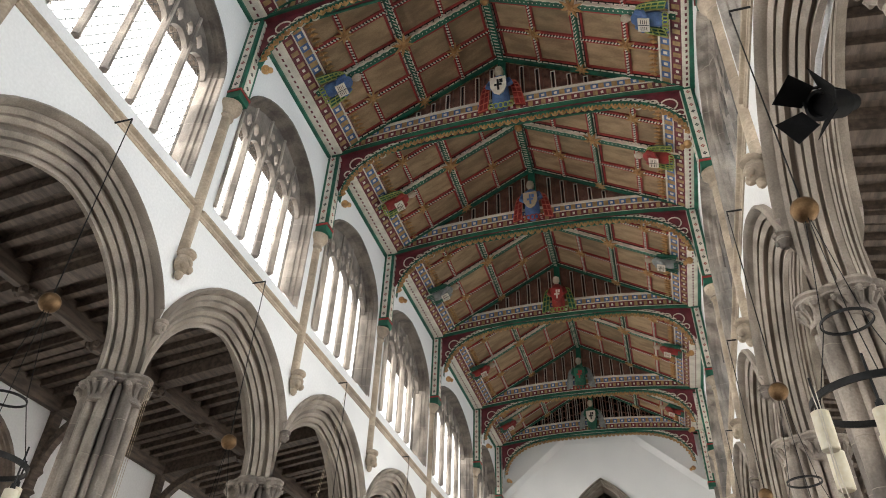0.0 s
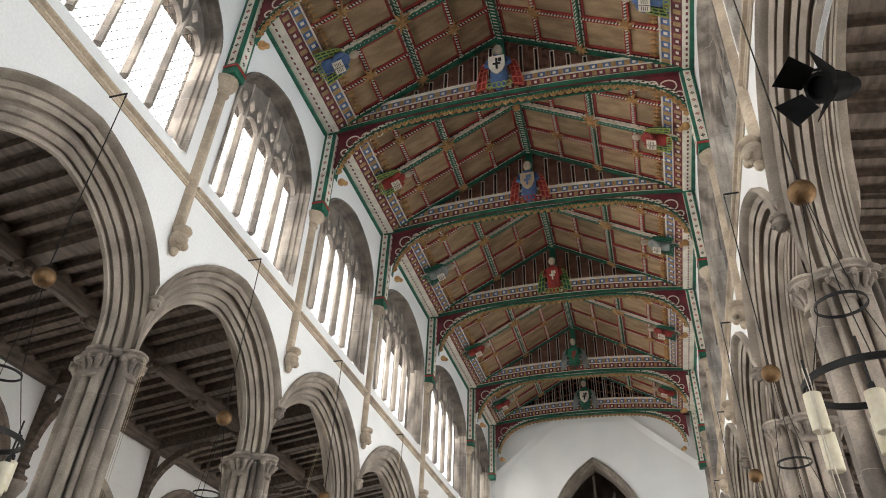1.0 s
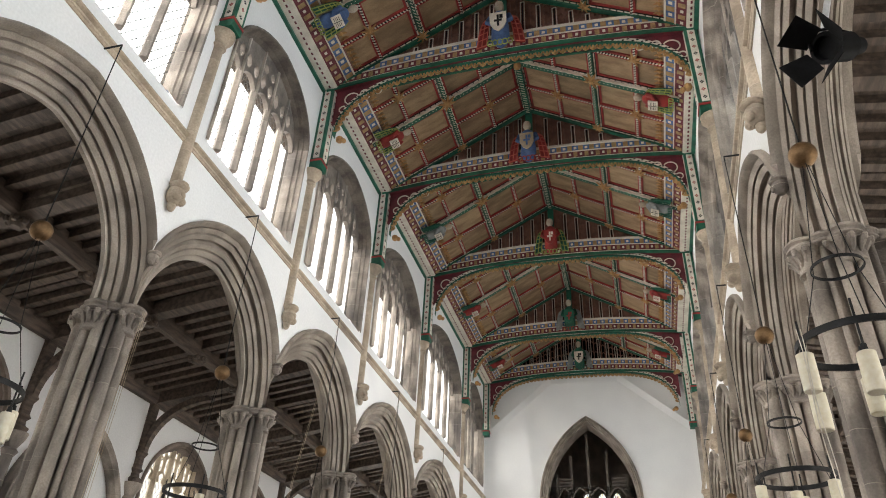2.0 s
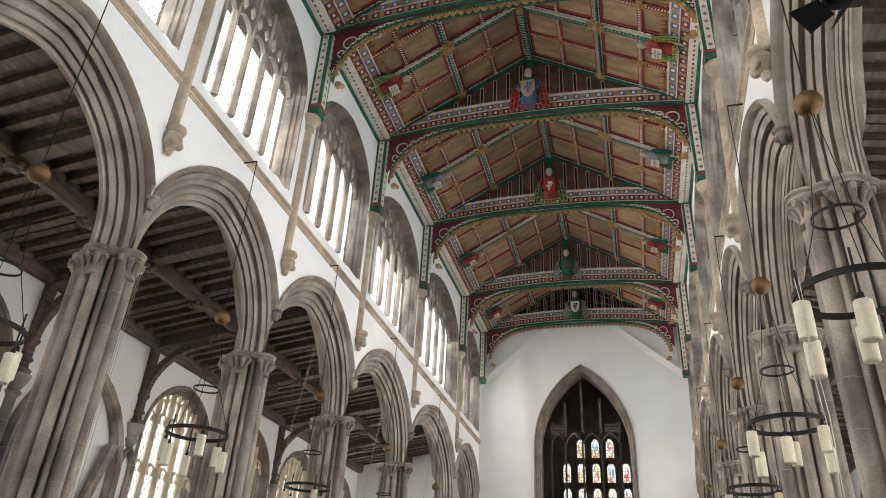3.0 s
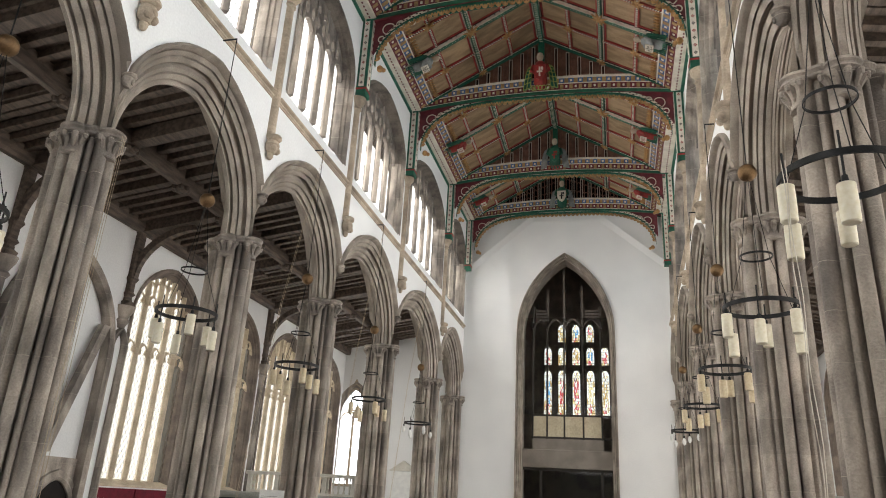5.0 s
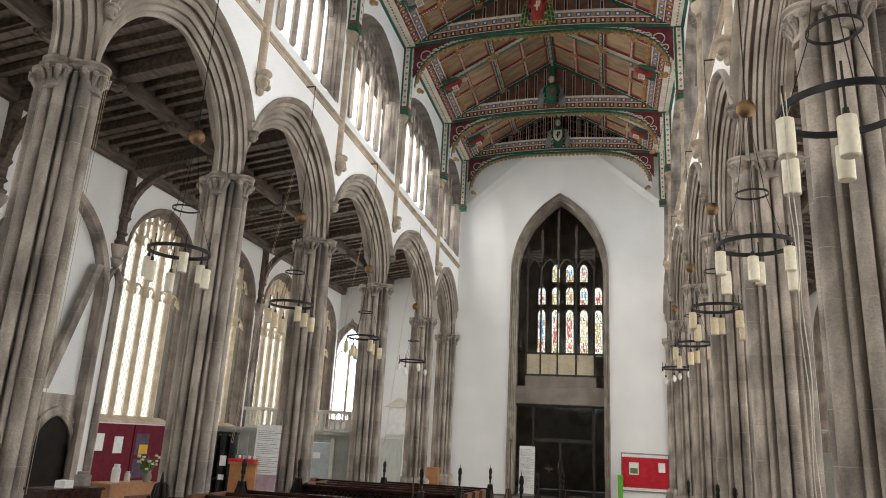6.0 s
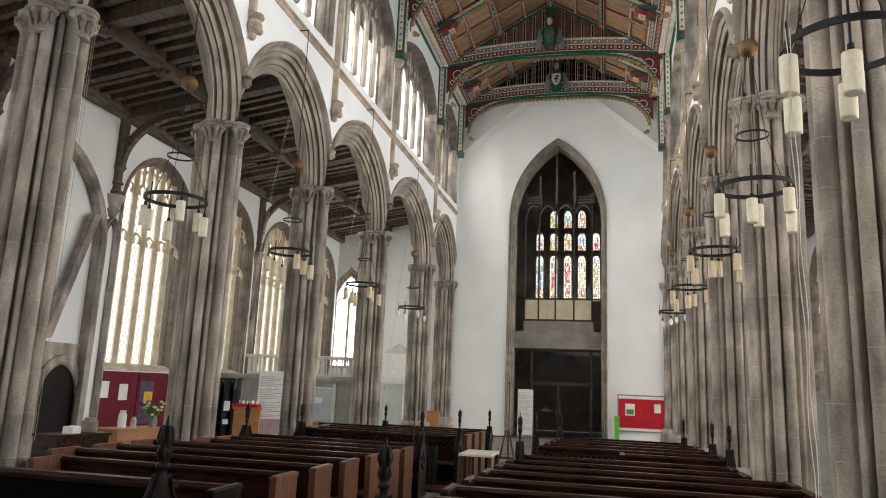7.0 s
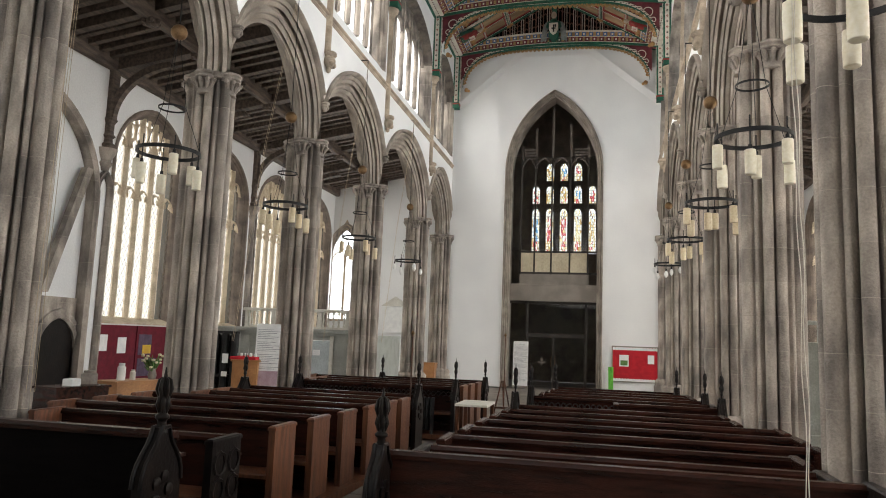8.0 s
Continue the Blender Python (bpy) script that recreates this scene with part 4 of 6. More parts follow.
# ---- aisles ----
AW, AZ0, AZ1 = 5.2, 8.1, 8.85
ASILL, ASPR, ARISE = 1.95, 5.9, 1.45
APIERS = [-6.9, -3.2, 0.3, 3.8, 7.0, 10.5, 14.1, 17.65, 21.25, 24.9, 28.6]
ABAYS = list(zip(APIERS[:-1], APIERS[1:]))
LANCET = -8.78
for s, name in SIDES:
    wall = Mesh()
    for ya, yb in ABAYS:
        yc = (ya + yb) / 2
        a = min((yb - ya) / 2 - 0.35, 1.6)
        if s < 0 and yb < 14.3 and ya > 8:
            for v in (AW, AW + 0.8):
                wall.add([at(s, ya, v, 0), at(s, yb, v, 0), at(s, yb, v, 8.9), at(s, ya, v, 8.9)], [(0, 1, 2, 3)])
            continue
        for v, aa, sill in ((AW, a, ASILL), (AW + 0.8, a - 0.2, ASILL + 0.25)):
            shape = window_shape(yc, aa, sill, ASPR, ARISE if v == AW else ARISE - 0.2)
            for u0, u1 in ((ya, yc - aa), (yc + aa, yb)):
                wall.add([at(s, u0, v, 0), at(s, u1, v, 0), at(s, u1, v, 8.9), at(s, u0, v, 8.9)], [(0, 1, 2, 3)])
            wall.add([at(s, yc - aa, v, 0), at(s, yc + aa, v, 0), at(s, yc + aa, v, sill), at(s, yc - aa, v, sill)], [(0, 1, 2, 3)])
            face_strip(wall, s, v, shape[1:-1], 8.9)
        traceried_window(s, yc, a, AW, 0.2, ASILL, ASILL + 0.1, ASPR, ARISE, 5, "aisle windows", CREAMSTONE, 6.25, 5.0, next(numbers))
        p = at(s, yc, AW + 0.6, 4.9)
        if ya > -1:
            window_lamp(p, (p[0] - s * 4, p[1], p[2]), yb - ya - 0.5, 6.2, WIN_AISLE * (1.15 if s < 0 else 2.15) * (1.0 if ya > 3 else 0.8), (1.0, 0.98, 0.95))
    tagged(part("wall_aisle_" + name, wall, PLASTER, smooth=0), "white limewashed aisle wall with large windows", "wall", kind="structure")
    for q, y in (("west", WEST), ("east", EAST)):
        end = Mesh()
        x0, x1 = sorted((at(s, y, 0.1, 0)[0], at(s, y, AW + 0.8, 0)[0]))
        if s < 0 and q == "west":
            # an opening for the end window
            for xa, xb, za, zb in ((x0, LANCET - 0.6, 0, 9.2), (LANCET + 0.6, x1, 0, 9.2), (LANCET - 0.6, LANCET + 0.6, 0, 2.5), (LANCET - 0.6, LANCET + 0.6, 6.36, 9.2)):
                end.box((xa, y, za), (xb, y + 0.5, zb))
        else:
            end.box((x0, y, 0), (x1, y + 0.5, 9.2))
        tagged(part("wall_aisle_" + name + "_" + q, end, PLASTER, smooth=0), "white limewashed end wall of the aisle", "wall", kind="structure")
    # lean-to roof: boards, joists across the aisle, a purlin along it, cross beams with braces
    rf = Mesh()
    rf.loft([[at(s, y, v, z) for v, z in ((THICK, AZ1), (AW + 0.9, AZ0 - 0.05), (AW + 0.9, AZ0 + 0.1), (THICK, AZ1 + 0.15))] for y in (EAST, WEST)], True, True)
    jo = Mesh()
    for i in range(int((WEST - EAST) / 0.36)):
        y = EAST + 0.2 + i * 0.36
        jo.loft([[at(s, y + dy, v, z + dz) for dy, dz in ((-0.065, -0.13), (0.065, -0.13), (0.065, 0.02), (-0.065, 0.02))] for v, z in ((THICK, AZ1), (AW + 0.1, AZ0))], True, True)
    pu = Mesh()
    for v, w, d in (((THICK + AW) / 2, 0.115, 0.36), (AW - 0.1, 0.12, 0.3), (THICK + 0.08, 0.09, 0.26)):
        z = AZ1 + (AZ0 - AZ1) * (v - THICK) / (AW - THICK)
        pu.loft([[at(s, y, v + o, z + dz) for o, dz in ((-w, -0.12), (-w, -d + 0.06), (-w + 0.05, -d), (w - 0.05, -d), (w, -d + 0.06), (w, -0.12), (w, 0.01), (-w, 0.01))] for y in (EAST, WEST)], True, True)
    ob = tagged(part("ceiling_aisle_" + name, rf, OAK, smooth=0), "dark oak boarded lean-to aisle ceiling", "ceiling", kind="structure")
    part("joists", jo, OAK, ob, "closely set oak joists from wall to arcade", 0)["kind"] = "stuff"
    part("purlin", pu, OAK, ob, "moulded oak purlin and wall plates along the aisle", 0)
    for y in APIERS + [(p + q) / 2 for p, q in ABAYS]:
        if EAST < y < WEST - 0.2:
            full = y in APIERS
            th = thing("aisle_beam", "dark oak roof beam with curved brace on a stone wall shaft" if full else "dark oak intermediate roof beam with carved boss", "roof beam", "aisle roof beams", "structure")
            bm_ = Mesh()
            bm_.loft([[at(s, y + dy, v, z + dz) for dy, dz in (((-0.13, -0.32), (0.13, -0.32), (0.13, -0.02), (-0.13, -0.02)) if full else ((-0.09, -0.2), (0.09, -0.2), (0.09, -0.02), (-0.09, -0.02)))] for v, z in ((THICK - 0.05, AZ1), (AW + 0.1, AZ0))], True, True)
            part("beam", bm_, OAK, th, smooth=0)
            bo = Mesh()
            bo.ball(at(s, y, (THICK + AW) / 2, (AZ0 + AZ1) / 2 - 0.38), 0.16, 8, (1, 1, 0.7))
            for j in range(6):
                c = at(s, y, (THICK + AW) / 2, (AZ0 + AZ1) / 2 - 0.38)
                bo.ball((c[0] + 0.15 * math.cos(j * 1.047), c[1] + 0.15 * math.sin(j * 1.047), c[2]), 0.07, 6)
            part("carved_boss", bo, OAK, th)
            if full:
                br = Mesh()
                low, n = AZ0 - 1.45, 12
                arc = [(1.5 * (1 - math.cos(t)), 1.2 * math.sin(t)) for t in [math.pi / 2 * i / n for i in range(n + 1)]]
                br.loft([[at(s, y + dy, AW - 0.16 - d - e, low + z + k) for dy, e, k in ((-0.07, 0, 0), (0.07, 0, 0), (0.07, -0.12, 0.13), (-0.07, -0.12, 0.13))] for d, z in arc], True, True)
                part("brace", br, OAK, th)
                po = Mesh()
                po.loft([[at(s, y + r * p, AW + 0.02 - 1.4 * r * q, z) for p, q in ((-1, 0), (-1, 0.8), (-0.7, 1), (0.7, 1), (1, 0.8), (1, 0))] for z, r in ((5.97, 0.13), (6.05, 0.15), (6.1, 0.1), (6.2, 0.09), (6.26, 0.13), (6.32, 0.1), (low - 0.1, 0.1), (low, 0.14), (low + 0.08, 0.11), (AZ0 - 0.2, 0.12))], True, True)
                part("wall_post", po, OAK, th)
                sh = Mesh()
                sh.loft([[at(s, y + r * math.cos(t), AW + 0.02 - r * 1.2 * math.sin(t), z) for t in [math.pi * i / 8 for i in range(9)]] for z, r in (((5.42, 0.1), (5.5, 0.12), (5.6, 0.18)) if s < 0 and y == 14.1 else ((0, 0.2), (0.5, 0.2), (0.6, 0.12), (5.5, 0.12), (5.6, 0.18))) + ((5.66, 0.13), (5.85, 0.22), (5.95, 0.24), (5.97, 0.1))], True, True)
                part("wall_shaft", sh, STONE, th, "stone shaft with moulded capital")

# ---- assumed east end, unseen behind the camera ----
ew = Mesh()
ew.box((-4.8, EAST - 0.6, 0), (4.8, EAST, 5))
ew.box((-4.8, EAST - 0.6, 5), (-2.2, EAST, 16.4))
ew.box((2.2, EAST - 0.6, 5), (4.8, EAST, 16.4))
ew.box((-2.2, EAST - 0.6, 11.5), (2.2, EAST, 16.4))
tagged(part("wall_east", ew, PLASTER, smooth=0), "unseen white east wall with an opening for added fill light", "wall", kind="structure")
# added fill from behind the camera, through an assumed window
window_lamp((0, EAST - 0.3, 8.2), (0, 10, 6.5), 4.2, 6.2, 20)

# ---- tower behind the arch ----
SMOKED = bpy.data.materials.new("dark_screen_glass")
SMOKED.use_nodes = True
_b = SMOKED.node_tree.nodes["Principled BSDF"]
_b.inputs["Base Color"].default_value, _b.inputs["Transmission Weight"].default_value = (0.75, 0.78, 0.78, 1), 1.0
_b.inputs["Roughness"].default_value, _b.inputs["IOR"].default_value = 0.02, 1.25
BRONZE = mat("dark_bronze_frame", (0.05, 0.042, 0.035), (0.03, 0.025, 0.02), 0.45, 5, 40, 0.1, metal=0.3)
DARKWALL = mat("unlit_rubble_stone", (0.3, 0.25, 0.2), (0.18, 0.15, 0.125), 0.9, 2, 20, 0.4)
BEAMSTONE = mat("grey_brown_painted_beam", (0.26, 0.23, 0.2), (0.2, 0.175, 0.15), 0.7, 2, 30, 0.1)
SCREENOAK = mat("brown_screen_oak", (0.13, 0.11, 0.092), (0.085, 0.07, 0.06), 0.6, 3, 30, 0.15)
FROST = mat("cream_gallery_panel", (0.6, 0.53, 0.38), (0.5, 0.43, 0.3), 0.6, 2, 20, 0.1)

def stained(name, colour):
    m = bpy.data.materials.new(name)
    m.use_nodes = True
    b = m.node_tree.nodes["Principled BSDF"]
    no, hs, mr = (m.node_tree.nodes.new(q) for q in ("ShaderNodeNewGeometry", "ShaderNodeHueSaturation", "ShaderNodeMapRange"))
    hs.inputs["Color"].default_value = (*colour, 1)
    mr.inputs[3].default_value, mr.inputs[4].default_value = 0.65, 1.15
    m.node_tree.links.new(no.outputs["Random Per Island"], mr.inputs[0])
    m.node_tree.links.new(mr.outputs[0], hs.inputs["Value"])
    m.node_tree.links.new(hs.outputs[0], b.inputs["Base Color"])
    b.inputs["Transmission Weight"].default_value, b.inputs["Roughness"].default_value, b.inputs["IOR"].default_value = 1.0, 0.3, 1.05
    return m


glint = random.Random(11)
LEADING = mat("lead_came", (0.05, 0.05, 0.05), (0.03, 0.03, 0.03), 0.7, 6, 40, 0.1)
GLASSES = [stained(*q) for q in (("white_glass", (0.9, 0.82, 0.58)), ("yellow_glass", (0.85, 0.55, 0.14)), ("red_glass", (0.5, 0.012, 0.012)), ("blue_glass", (0.02, 0.16, 0.5)), ("amber_glass", (0.4, 0.16, 0.02)), ("brown_glass", (0.1, 0.035, 0.02)))]

TY = WEST + TDEEP
tw = Mesh()
tw.box((-3.4, TY, 0), (-3.0, 35.2, 16))
tw.box((3.0, TY, 0), (3.4, 35.2, 16))
SX, SA = 0.2, 1.68
for x0, x1, z0, z1 in ((-3.4, SX - SA, 0, 16), (SX + SA, 3.4, 0, 16), (SX - SA, SX + SA, 0, 6.1), (SX - SA, SX + SA, 11.9, 16)):
    tw.box((x0, 34.2, z0), (x1, 35.0, z1))
tw.box((-3.4, TY, 15.5), (3.4, 35.2, 16))
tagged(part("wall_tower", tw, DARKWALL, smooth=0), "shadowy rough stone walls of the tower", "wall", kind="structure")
gf = Mesh()
gf.box((-3.0, WEST + 0.65, 3.75), (3.0, 34.2, 4.0))
tagged(part("gallery_floor", gf, BEAMSTONE, smooth=0), "gallery floor inside the tower", "floor", kind="structure")

sw = thing("window_west", "tall stained glass west window with bright yellow, red and blue figures in stone lights", "window", kind="structure")
stone_bars = Mesh()
cols = [SX - SA + 2 * SA * i / 5 for i in range(6)]
for x in cols:
    stone_bars.box((x - 0.155, 34.0, 6.1), (x + 0.155, 34.3, 11.9))
for z in (8.41, 9.53):
    stone_bars.box((SX - SA, 34.02, z - 0.12), (SX + SA, 34.28, z + 0.12))
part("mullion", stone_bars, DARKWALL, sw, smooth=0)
heads = Mesh()
panes = []
for i in range(5):
    xc, w = (cols[i] + cols[i + 1]) / 2, SA / 5 - 0.155
    for z0, z1 in ((6.15, 8.32), (8.5, 9.45), (9.62, 10.55)):
        if z0 > 9.5 and i in (0, 4) or (z0 > 8.6 and i == 0):
            heads.box((xc - w - 0.02, 34.05, z0), (xc + w + 0.02, 34.25, z1 + 0.12))
            continue
        sh = [(xc - w, z0)] + [(xc + u, z1 - 0.35 + z) for u, z in arch(w, 0.35, 6)] + [(xc + w, z0)]
        # leaded pieces: pale canopy, a robed figure with a face, a bright base, a white border
        g = [Mesh() for _ in GLASSES]
        nu, nz = 5, int((z1 - z0) / 0.13)
        robe = (4, 3, 2, 2, 1)[(i + int(z0)) % 5]
        for a in range(nu):
            for b in range(nz):
                u = (a + 0.5) / nu * 2 - 1
                q = (b + 0.5) / nz
                if abs(u) > 0.7:
                    c = glint.choice((0, 0, 1, 0, 4))
                elif q > 0.72:
                    c = glint.choice((0, 1, 1, 0, 5))
                elif q > 0.62 and abs(u) < 0.3:
                    c = 0
                elif q > 0.22:
                    c = glint.choice((robe, robe, robe, 1, 0) if abs(u) < 0.5 else (1, 4, 2, 4, 5, 3, 0))
                else:
                    c = glint.choice((2, 1, 4, 0, 1, 2))
                e = 0.004
                xa, xb = xc - w + 2 * w * a / nu + e, xc - w + 2 * w * (a + 1) / nu - e
                za, zb = z0 + (z1 - z0) * b / nz + e, z0 + (z1 - z0) * (b + 1) / nz - e
                if zb > z1 - 0.35:
                    top = z1 - 0.35 + 0.35 * (1 - abs(u) ** 1.6)
                    if za > top - 0.03:
                        continue
                    zb = min(zb, top)
                k = glint.uniform(-0.04, 0.04)
                g[c].add([(xa, 34.15, za), (xb, 34.15, za + k), (xb + k, 34.15, zb), (xa + k, 34.15, zb)], [(0, 1, 2, 3)])
        ob = multi("pane", list(zip(g, GLASSES)))
        ob.parent = sw
        ob["label"] = "stained glass figure in leaded pieces"
        ob.visible_shadow = False
        lead = Mesh()
        for a in range(1, nu):
            lead.box((xc - w + 2 * w * a / nu - 0.005, 34.135, z0), (xc - w + 2 * w * a / nu + 0.005, 34.165, z1 - 0.3))
        for b in range(1, nz):
            zz = z0 + (z1 - z0) * b / nz
            if zz < z1 - 0.2:
                lead.box((xc - w, 34.137, zz - 0.005), (xc + w, 34.163, zz + 0.005))
        part("leading", lead, LEADING, ob, "dark lead lines", 0)
        for (x0, za), (x1, zb) in zip(sh[1:-2], sh[2:-1]):
            heads.add([(x0, 34.1, za), (x1, 34.1, zb), (x1, 34.1, z1 + 0.1), (x0, 34.1, z1 + 0.1)], [(0, 1, 2, 3)])
heads.box((SX - SA, 34.05, 10.55), (SX + SA, 34.25, 11.95))
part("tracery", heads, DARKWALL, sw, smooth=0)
window_lamp((SX, 35.3, 9.0), (SX, 30, 7.5), 3.4, 6.0, 38)

scr = thing("tower_screen", "dark glazed screen and gallery front filling the tower arch", "screen", kind="structure")
SY = WEST + 0.5
m = Mesh()
m.chamfered((-TA - 0.02, SY, 3.5), (TA + 0.12, SY + 0.5, 4.2), 0.03)
part("beam", m, BEAMSTONE, scr, "grey brown boxed beam")
m = Mesh()
m.box((-1.32, SY + 0.1, 4.2), (1.5, SY + 0.16, 4.66))
part("gallery_apron", m, BEAMSTONE, scr, "brown apron under the gallery glass", 0)
for x0, x1 in ((-1.28, -0.76), (-0.7, -0.07), (-0.01, 0.68), (0.74, 1.41)):
    m = Mesh()
    m.box((x0, SY + 0.12, 4.68), (x1, SY + 0.14, 5.5))
    part("lower_pane", m, FROST, scr, "cream frosted pane", 0)
for x in (-1.31, -0.73, -0.04, 0.71, 1.44, 1.84):
    m = Mesh()
    m.box((x - 0.035, SY + 0.1, 4.6), (x + 0.035, SY + 0.2, 9.12))
    part("mullion", m, BRONZE, scr, smooth=0)
m = Mesh()
for z in (4.66, 5.54):
    m.box((-1.35, SY + 0.095, z - 0.04), (1.88, SY + 0.205, z + 0.04))
part("transom", m, BRONZE, scr, smooth=0)
for x0, x1 in ((-1.31, -0.73), (-0.73, -0.04), (-0.04, 0.71), (0.71, 1.44)):
    m = Mesh()
    w = (x1 - x0) / 2 - 0.03
    xc = (x0 + x1) / 2
    pts = [(xc + u, 9.02 + z) for u, z in arch(w, 0.52, 8)]
    m.loft([[(x, SY + yy, z + dz) for yy, dz in ((0.1, -0.03), (0.2, -0.03), (0.2, 0.04), (0.1, 0.04))] for x, z in pts], True, True)
    part("arched_head", m, SCREENOAK, scr)
for x in (-1.31, -0.73, -0.04, 0.71, 1.44):
    m = Mesh()
    m.box((x - 0.05, SY + 0.3, 9.2), (x + 0.05, SY + 0.42, 11.9 - abs(x - 0.05) * 1.3))
    part("upper_mullion", m, SCREENOAK, scr, smooth=0)
for x0, x1 in ((-1.24, -0.7), (0.86, 1.42)):
    m = Mesh()
    for k in range(4):
        m.box((x0, SY + 0.26, 9.5 + k * 0.13), (x1, SY + 0.3, 9.58 + k * 0.13))
    part("louvre_panel", m, SCREENOAK, scr, "brown slatted panel", 0)
m = Mesh()
m.box((-1.8, SY + 0.14, 5.56), (1.88, SY + 0.15, 9.6))
g = part("upper_glass", m, SMOKED, scr, "large clear reflecting pane", 0)
g.visible_shadow = False
m = Mesh()
for x in (-0.98, 0.1, 1.4):
    m.box((x - 0.05, SY + 0.25, 0), (x + 0.05, SY + 0.35, 3.5 if x != 0.1 else 2.05))
m.box((-0.98, SY + 0.25, 2.04), (1.4, SY + 0.35, 2.18))
m.box((-1.75, SY + 0.25, 3.4), (1.9, SY + 0.35, 3.5))
part("door_frame", m, BRONZE, scr, "grey metal door frame", 0)
m = Mesh()
m.box((-1.75, SY + 0.29, 0), (1.9, SY + 0.3, 3.45))
g = part("door_glass", m, SMOKED, scr, "dark reflecting door glass", 0)
g.visible_shadow = False
m = Mesh()
m.tube([(0.02, SY + 0.2, 0.85), (0.02, SY + 0.2, 1.3)], 0.014, 6)
m.tube([(0.18, SY + 0.2, 0.85), (0.18, SY + 0.2, 1.3)], 0.014, 6)
part("handle", m, BRASS, scr, "steel pull handles")
m = Mesh()
m.box((-0.52, SY + 0.275, 1.0), (-0.2, SY + 0.287, 1.06))
m.box((-0.39, SY + 0.275, 0.86), (-0.33, SY + 0.287, 1.2))
part("cross_emblem", m, BEAMSTONE, scr, "pale cross on the glass", 0)


# ---- statues of the roof ----
LIME = mat("yellow_green_paint", (0.35, 0.42, 0.12), (0.25, 0.3, 0.08), 0.55, 6, 40, 0.1)
WINGRED = mat("bright_red_paint", (0.42, 0.05, 0.035), (0.3, 0.03, 0.025), 0.5, 6, 40, 0.1)
PALEGREY = mat("grey_feather_paint", (0.3, 0.32, 0.32), (0.2, 0.21, 0.21), 0.6, 6, 40, 0.1)
FLESH = mat("painted_plaster_face", (0.5, 0.42, 0.33), (0.4, 0.33, 0.25), 0.6, 6, 40, 0.1)


def roof_angel(m, robe, wing, rim, shield, charge, base, book=False):
    """A carved figure with spread wings and a shield; faces along -y of m, 0.9 high."""
    body, wings, edge, head, plate, device, swirl = (Mesh() for _ in range(7))
    body.lathe((0, 0, 0.0), [(0.05, -0.1), (0.15, -0.02), (0.2, 0.1), (0.19, 0.3), (0.17, 0.45), (0.2, 0.55), (0.13, 0.64), (0.06, 0.68)], 14, m @ Matrix.Diagonal((0.85, 0.7, 1, 1)))
    for sx in (-1, 1):
        body.tube([m @ Vector(p) for p in ((sx * 0.17, -0.02, 0.56), (sx * 0.22, -0.1, 0.4), (sx * 0.12, -0.17, 0.3))], [0.06, 0.055, 0.045], 8)
        # feathered wing: rows of quills over a curved blade
        rows = [[(sx * (0.1 + 0.16 * t ** 0.75 + w * (0.05 + 0.07 * t ** 0.5)), 0.06 - 0.05 * t, 0.6 - 0.03 * w - 0.62 * t ** 1.5 + 0.1 * math.sin(t * 3.14)) for w in (0, 0.5, 1, 1.5)] for t in [i / 8 for i in range(9)]]
        wings.loft([[m @ Vector((x, y + o, z)) for x, y, z in r] + [m @ Vector((x, y + o + 0.03, z)) for x, y, z in reversed(r)] for o in (0,) for r in rows], True, True)
        for w in (0, 0.75, 1.5):
            edge.tube([m @ Vector((sx * (0.1 + 0.16 * t ** 0.75 + w * (0.05 + 0.07 * t ** 0.5)), 0.035 - 0.05 * t, 0.6 - 0.03 * w - 0.62 * t ** 1.5 + 0.1 * math.sin(t * 3.14))) for t in [i / 8 for i in range(9)]], 0.014, 5)
        for i in range(1, 9):
            t = i / 8
            edge.tube([m @ Vector((sx * (0.1 + 0.16 * t ** 0.75 + w * (0.05 + 0.07 * t ** 0.5)), 0.03 - 0.05 * t, 0.6 - 0.03 * w - 0.62 * t ** 1.5 + 0.1 * math.sin(t * 3.14))) for w in (0, 0.75, 1.5)], 0.012, 5)
    head.lathe((0, 0, 0.66), [(0.045, 0), (0.05, 0.04), (0.085, 0.09), (0.09, 0.15), (0.07, 0.22), (0.02, 0.25)], 12, m)
    out = [(-0.15, 0.5), (0.15, 0.5), (0.15, 0.28), (0.09, 0.16), (0, 0.1), (-0.09, 0.16), (-0.15, 0.28)]
    if book:
        out = [(-0.16, 0.24), (0.16, 0.24), (0.16, 0.48), (-0.16, 0.48)]
    plate.loft([[m @ Vector((x, y, z)) for x, z in out] for y in (-0.19, -0.22)], True, True)
    if book:
        device.box((-0.006, -0.228, 0.25), (0.006, -0.218, 0.47), m)
        for x in (-0.08, 0.08):
            for z in (0.29, 0.33, 0.37, 0.41):
                device.box((x - 0.05, -0.227, z), (x + 0.045, -0.218, z + 0.012), m)
    else:
        device.box((-0.07, -0.232, 0.3), (0.07, -0.218, 0.34), m)
        device.box((-0.02, -0.232, 0.2), (0.02, -0.218, 0.44), m)
        device.box((0.03, -0.23, 0.36), (0.09, -0.218, 0.44), m)
    for k in range(-2, 3):
        swirl.tube([m @ Vector((k * 0.09 + 0.05 * math.cos(t), -0.1, -0.06 + 0.06 * math.sin(t) - 0.015 * k * k * 0)) for t in [2 * math.pi * i / 10 for i in range(11)]], 0.014, 5)
    return multi("roof_angel", [(body, robe), (wings, wing), (edge, rim), (head, FLESH), (plate, shield), (device, charge), (swirl, base)])


